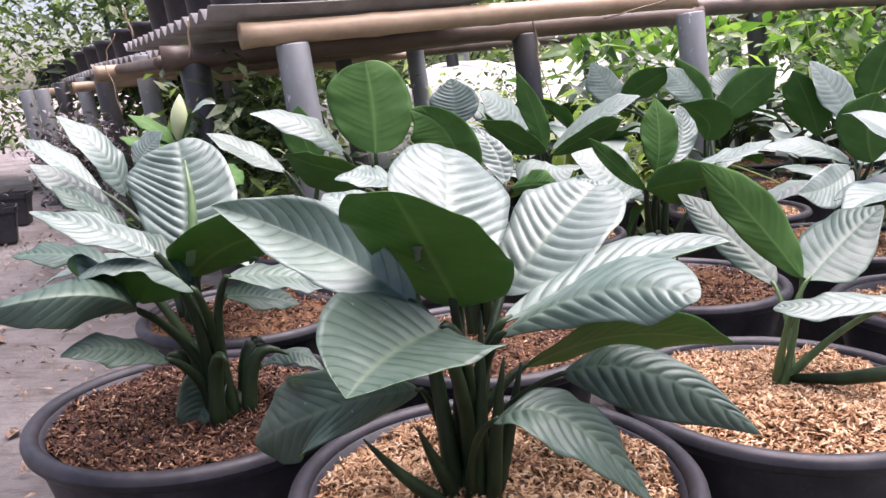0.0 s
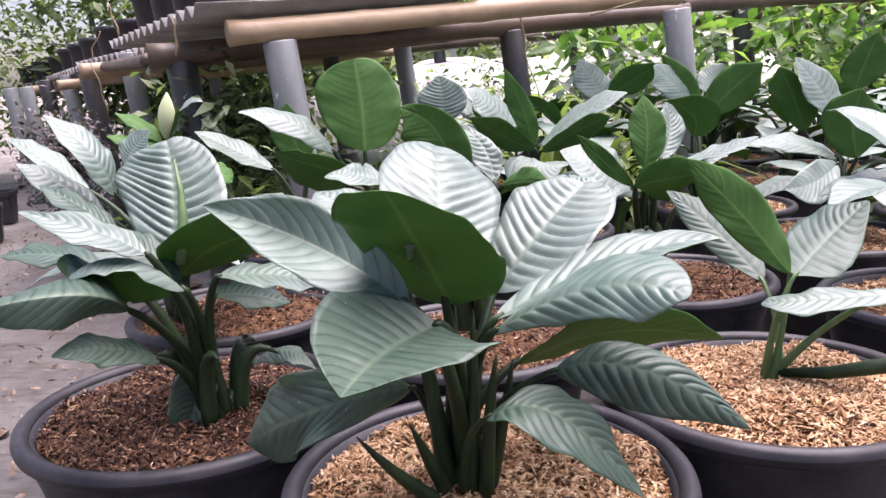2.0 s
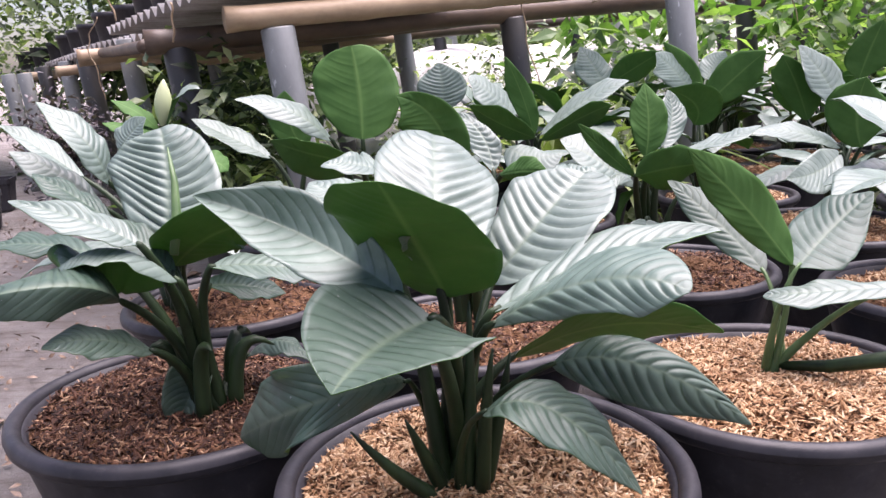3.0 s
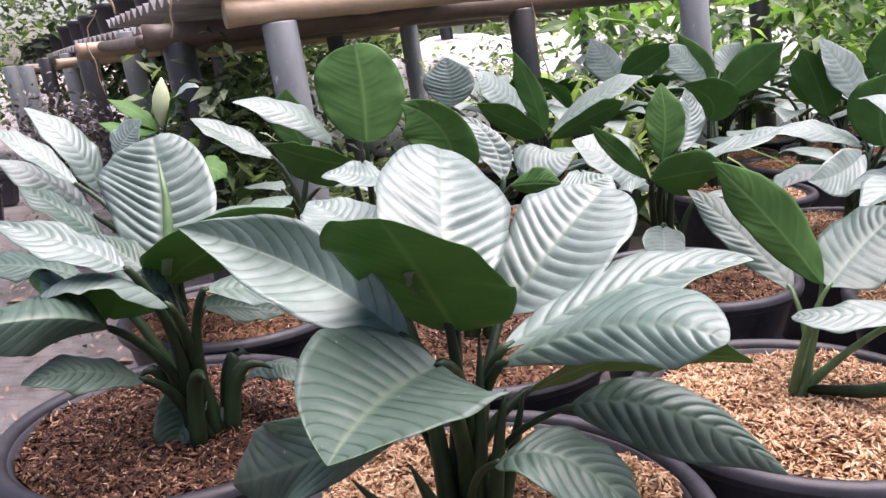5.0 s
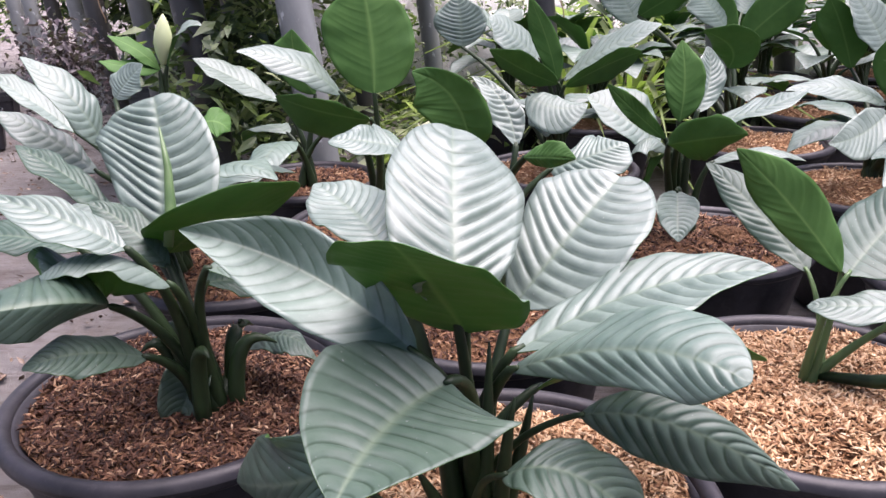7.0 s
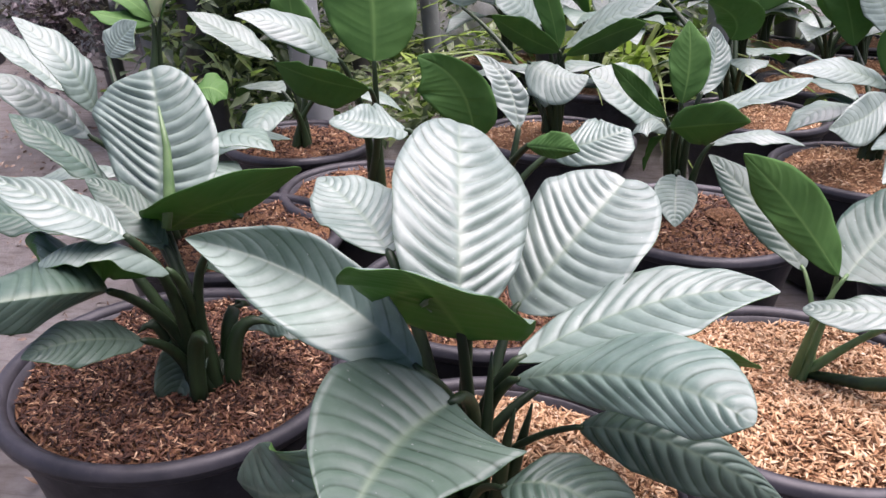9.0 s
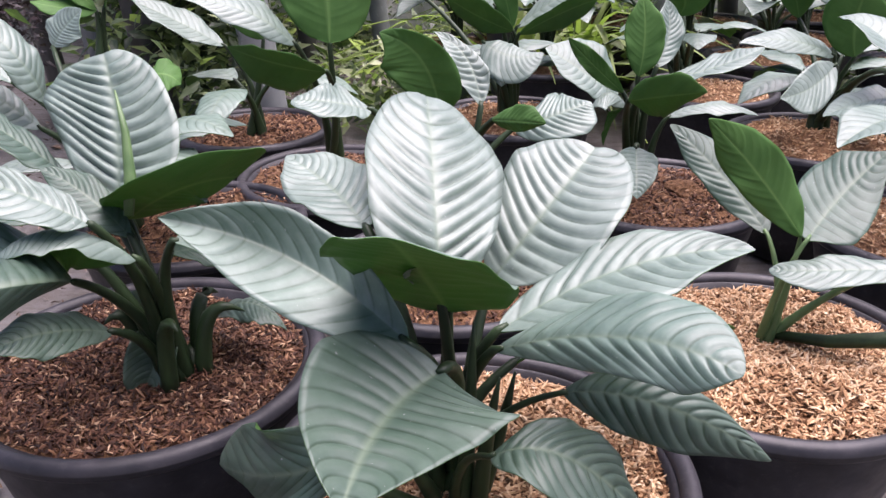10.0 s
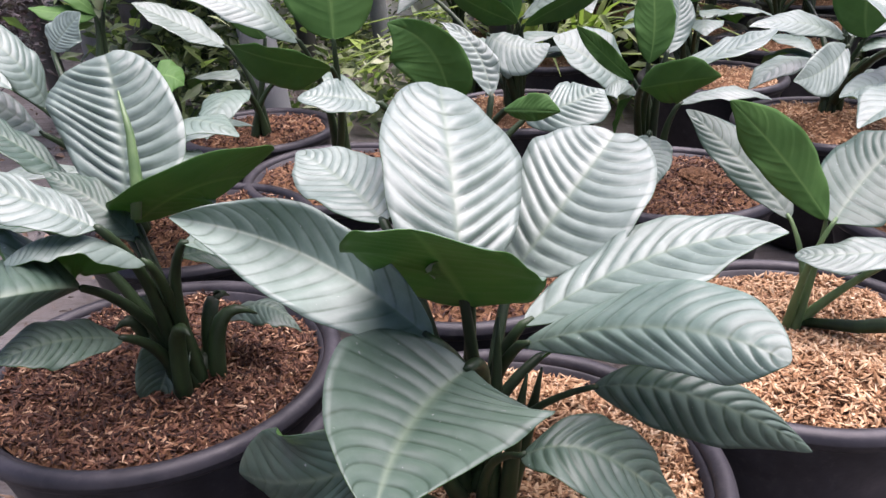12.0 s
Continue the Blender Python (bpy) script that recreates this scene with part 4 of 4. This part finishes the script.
leaf(bud_plant, (-0.861, 1.350, 0.594), (-0.916, 1.300, 0.608), (-0.983, 1.280, 0.627), (0, 0.03, 0.015), (0, -0.03, -0.012), fine=False, ribs=6)

# ---- greenery behind ----
def leafy(name, label, spread, count, size, mat, seed, category="foliage"):
    """Uneven foliage of many small bent leaves."""
    rng = random.Random(seed)
    verts, faces = [], []
    for _ in range(count):
        c = Vector(spread(rng))
        ln = rng.uniform(0.6, 1.3) * size
        m = Matrix.LocRotScale(c, Euler((rng.uniform(-1.0, 1.0), rng.uniform(-0.9, 0.9), rng.uniform(0, 6.28))), None)
        b = len(verts)
        for q in ((0, 0, 0), (0.35 * ln, 0.20 * ln, 0.06 * ln), (0.45 * ln, 0, 0.02 * ln), (0.35 * ln, -0.20 * ln, 0.06 * ln), (ln, 0, -0.1 * ln)):
            verts.append(m @ Vector(q))
        faces += [(b, b + 2, b + 1), (b, b + 3, b + 2), (b + 1, b + 2, b + 4), (b + 2, b + 3, b + 4)]
    return tagged(new(name, mesh_of(name, verts, faces, (mat,), smooth=False)), label, category, kind="stuff")


CLUMPS = [(random.Random(5 + i).uniform(-3.6, 9), random.Random(905 + i).uniform(5.2, 9.5), 1.9 * random.Random(55 + i).random() ** 1.3 + 0.15, random.Random(31 + i).uniform(0.35, 1.0)) for i in range(170)]


def hedge_spot(rng):
    x, y, z, s = CLUMPS[int(rng.random() * len(CLUMPS))]
    return (x + rng.gauss(0, s * 0.5), y + rng.gauss(0, s * 0.4), max(0.02, z + rng.gauss(0, s * 0.4)))


def low_spot(rng):
    y = rng.uniform(2.3, 5.0)
    x = rng.uniform(-0.35 * y - 0.5, 3.4)
    return (x, y, abs(rng.gauss(0, 0.22)) * (0.6 + 0.5 * math.sin(3 * x)) + 0.03)


def left_spot(rng):
    x, y = rng.uniform(-5.5, -1.9), rng.uniform(5.2, 7.0)
    return (x, y, rng.uniform(0.3, 2.6))


def near_green(rng):
    x, y, z = (-0.832, 1.950, 0.524)
    return (x + rng.gauss(0, 0.13), y + rng.gauss(0, 0.15), max(0.02, z + rng.gauss(-0.03, 0.13)))


def plum_spot(rng):
    x, y, z = (-1.650, 2.300, 0.521)
    return (x + rng.gauss(0, 0.075), y + rng.gauss(0, 0.09), max(0.02, z + rng.gauss(-0.05, 0.09)))


leafy("far_greenery", "dense bright green garden foliage far behind", hedge_spot, 60000, 0.14, GREENERY, 1)
leafy("far_greenery", "pale sunlit foliage behind the racks", left_spot, 14000, 0.08, GREENERY, 2)
leafy("undergrowth", "low green undergrowth beneath the racks", low_spot, 7000, 0.10, GREENERY, 3)
leafy("fern_clump", "yellow green ferny plant beside the racks", near_green, 1500, 0.07, GREENERY, 4)
leafy("plum_shrub", "small dark purple leaved shrub", plum_spot, 2200, 0.034, PLUM, 5)


# ---- added white stones for sunlit patches, striped grassy plant and broad leaves beyond the racks ----
def boulder(at, size, seed):
    bm = bmesh.new()
    bmesh.ops.create_icosphere(bm, subdivisions=4, radius=1.0)
    rng = random.Random(seed)
    ph = [rng.uniform(0, 6.28) for _ in range(6)]
    for v in bm.verts:
        p = v.co.copy()
        k = 1 + 0.16 * math.sin(2.6 * p.x + ph[0]) * math.sin(2.9 * p.y + ph[1]) + 0.10 * math.sin(5.3 * p.z + ph[2]) * math.sin(4.7 * p.x + ph[3]) + 0.04 * math.sin(11 * p.y + ph[4]) * math.sin(9 * p.z + ph[5])
        v.co = Vector((p.x * size, p.y * size * 0.8, max(-0.35, p.z) * size * 0.75)) * k
    low = min(v.co.z for v in bm.verts)
    me = bpy.data.meshes.new("boulder")
    bm.to_mesh(me)
    bm.free()
    me.materials.append(SUNLIT_WHITE)
    me.polygons.foreach_set("use_smooth", [True] * len(me.polygons))
    ob = new("boulder", me)
    ob.location = (at[0], at[1], -low - 0.01)
    return tagged(ob, "white stone added as a sunlit bright patch behind the racks", "stone", "pale garden stones")


# Stones added where the background shows bright sunlit white.
for i, (x, y, s) in enumerate(((-0.2, 5.0, 0.78), (0.42, 5.2, 0.82), (-0.95, 5.3, 0.66), (1.55, 5.2, 0.84), (0.12, 4.6, 0.58), (1.0, 5.4, 0.7))):
    boulder((x, y), s, 60 + i)


def grassy(at, n, length, seed):
    """A tuft of long arching striped blades."""
    rng = random.Random(seed)
    ob = thing("grassy_plant", (at[0], at[1], 0.0), "arching yellow green striped grassy garden plant", "plant")
    for _ in range(n):
        az, el = rng.uniform(0, 6.28), rng.uniform(0.7, 1.45)
        d = Vector((math.cos(az), math.sin(az), 0))
        ln = length * rng.uniform(0.7, 1.2)
        w = rng.uniform(0.010, 0.017)
        side = Vector((-d.y, d.x, 0))
        verts, faces = [], []
        for k in range(9):
            u = k / 8
            c = d * (ln * u * math.cos(el) * (0.6 + 0.6 * u)) + Vector((0, 0, ln * (1.25 * u * math.sin(el) - 0.75 * u * u)))
            ww = w * (1 - u ** 2.5) * min(1, 0.5 + 3 * u) + 0.0006
            verts += [c + side * ww + Vector((0, 0, 0.004)), c, c - side * ww + Vector((0, 0, 0.004))]
        for k in range(8):
            for q in (0, 1):
                faces.append((k * 3 + q, k * 3 + q + 1, k * 3 + q + 4, k * 3 + q + 3))
        child("blade", mesh_of("blade", verts, faces, (GRASSY,)), ob)
    return ob


for i, (x, y, s) in enumerate(((0.27, 2.45, 1.05), (0.52, 2.75, 1.15))):
    grassy((x, y), 46, s, 80 + i)


def broad_spot(rng):
    x, y, z = rng.choice(((0.513, 3.200, 0.872), (0.713, 3.300, 0.907), (1.064, 3.200, 0.848), (1.678, 3.400, 0.895), (1.798, 3.300, 0.833), (1.445, 3.600, 0.930)))
    return (x + rng.gauss(0, 0.13), y + rng.gauss(0, 0.2), max(0.1, z + rng.gauss(-0.05, 0.16)))


leafy("broad_leaves", "bright yellow green broad leaved garden plants beyond the racks", broad_spot, 900, 0.12, BROAD, 6)

# ---- a farther rack under a brown sheet ----
fa, fb = Vector((-0.414, 4.600, 0.932)), Vector((2.257, 4.200, 0.999))
pole(fa, fb, 0.045, BAMBOO_DARK, "dark weathered bamboo rail of a farther rack")
for k in (0.04, 0.36, 0.68, 0.96):
    q = fa + (fb - fa) * k
    post((q.x, q.y, 0.0), q.z - 0.04, 0.04, PIPE_DARK, "dark pipe post of a farther rack")


def shrub_spot(rng):
    x, y, z, s = rng.choice(((-0.35, 4.1, 0.45, 0.14), (0.1, 4.2, 0.62, 0.12), (0.45, 4.0, 0.5, 0.16), (1.1, 4.2, 0.55, 0.2), (1.7, 4.3, 0.5, 0.2), (-0.8, 4.3, 0.5, 0.2)))
    return (x + rng.gauss(0, s), y + rng.gauss(0, s), max(0.02, z + rng.gauss(0, s * 1.1)))


def path_spot(rng):
    return (rng.uniform(-2.6, -0.6), rng.uniform(-0.3, 3.6), rng.uniform(0.002, 0.006))


leafy("garden_shrub", "small leaved green shrubs among the pale stones", shrub_spot, 2600, 0.055, GREENERY, 7)
leafy("leaf_litter", "dry brown leaf crumbs strewn over the path", path_spot, 2200, 0.026, DRY, 8, "litter")
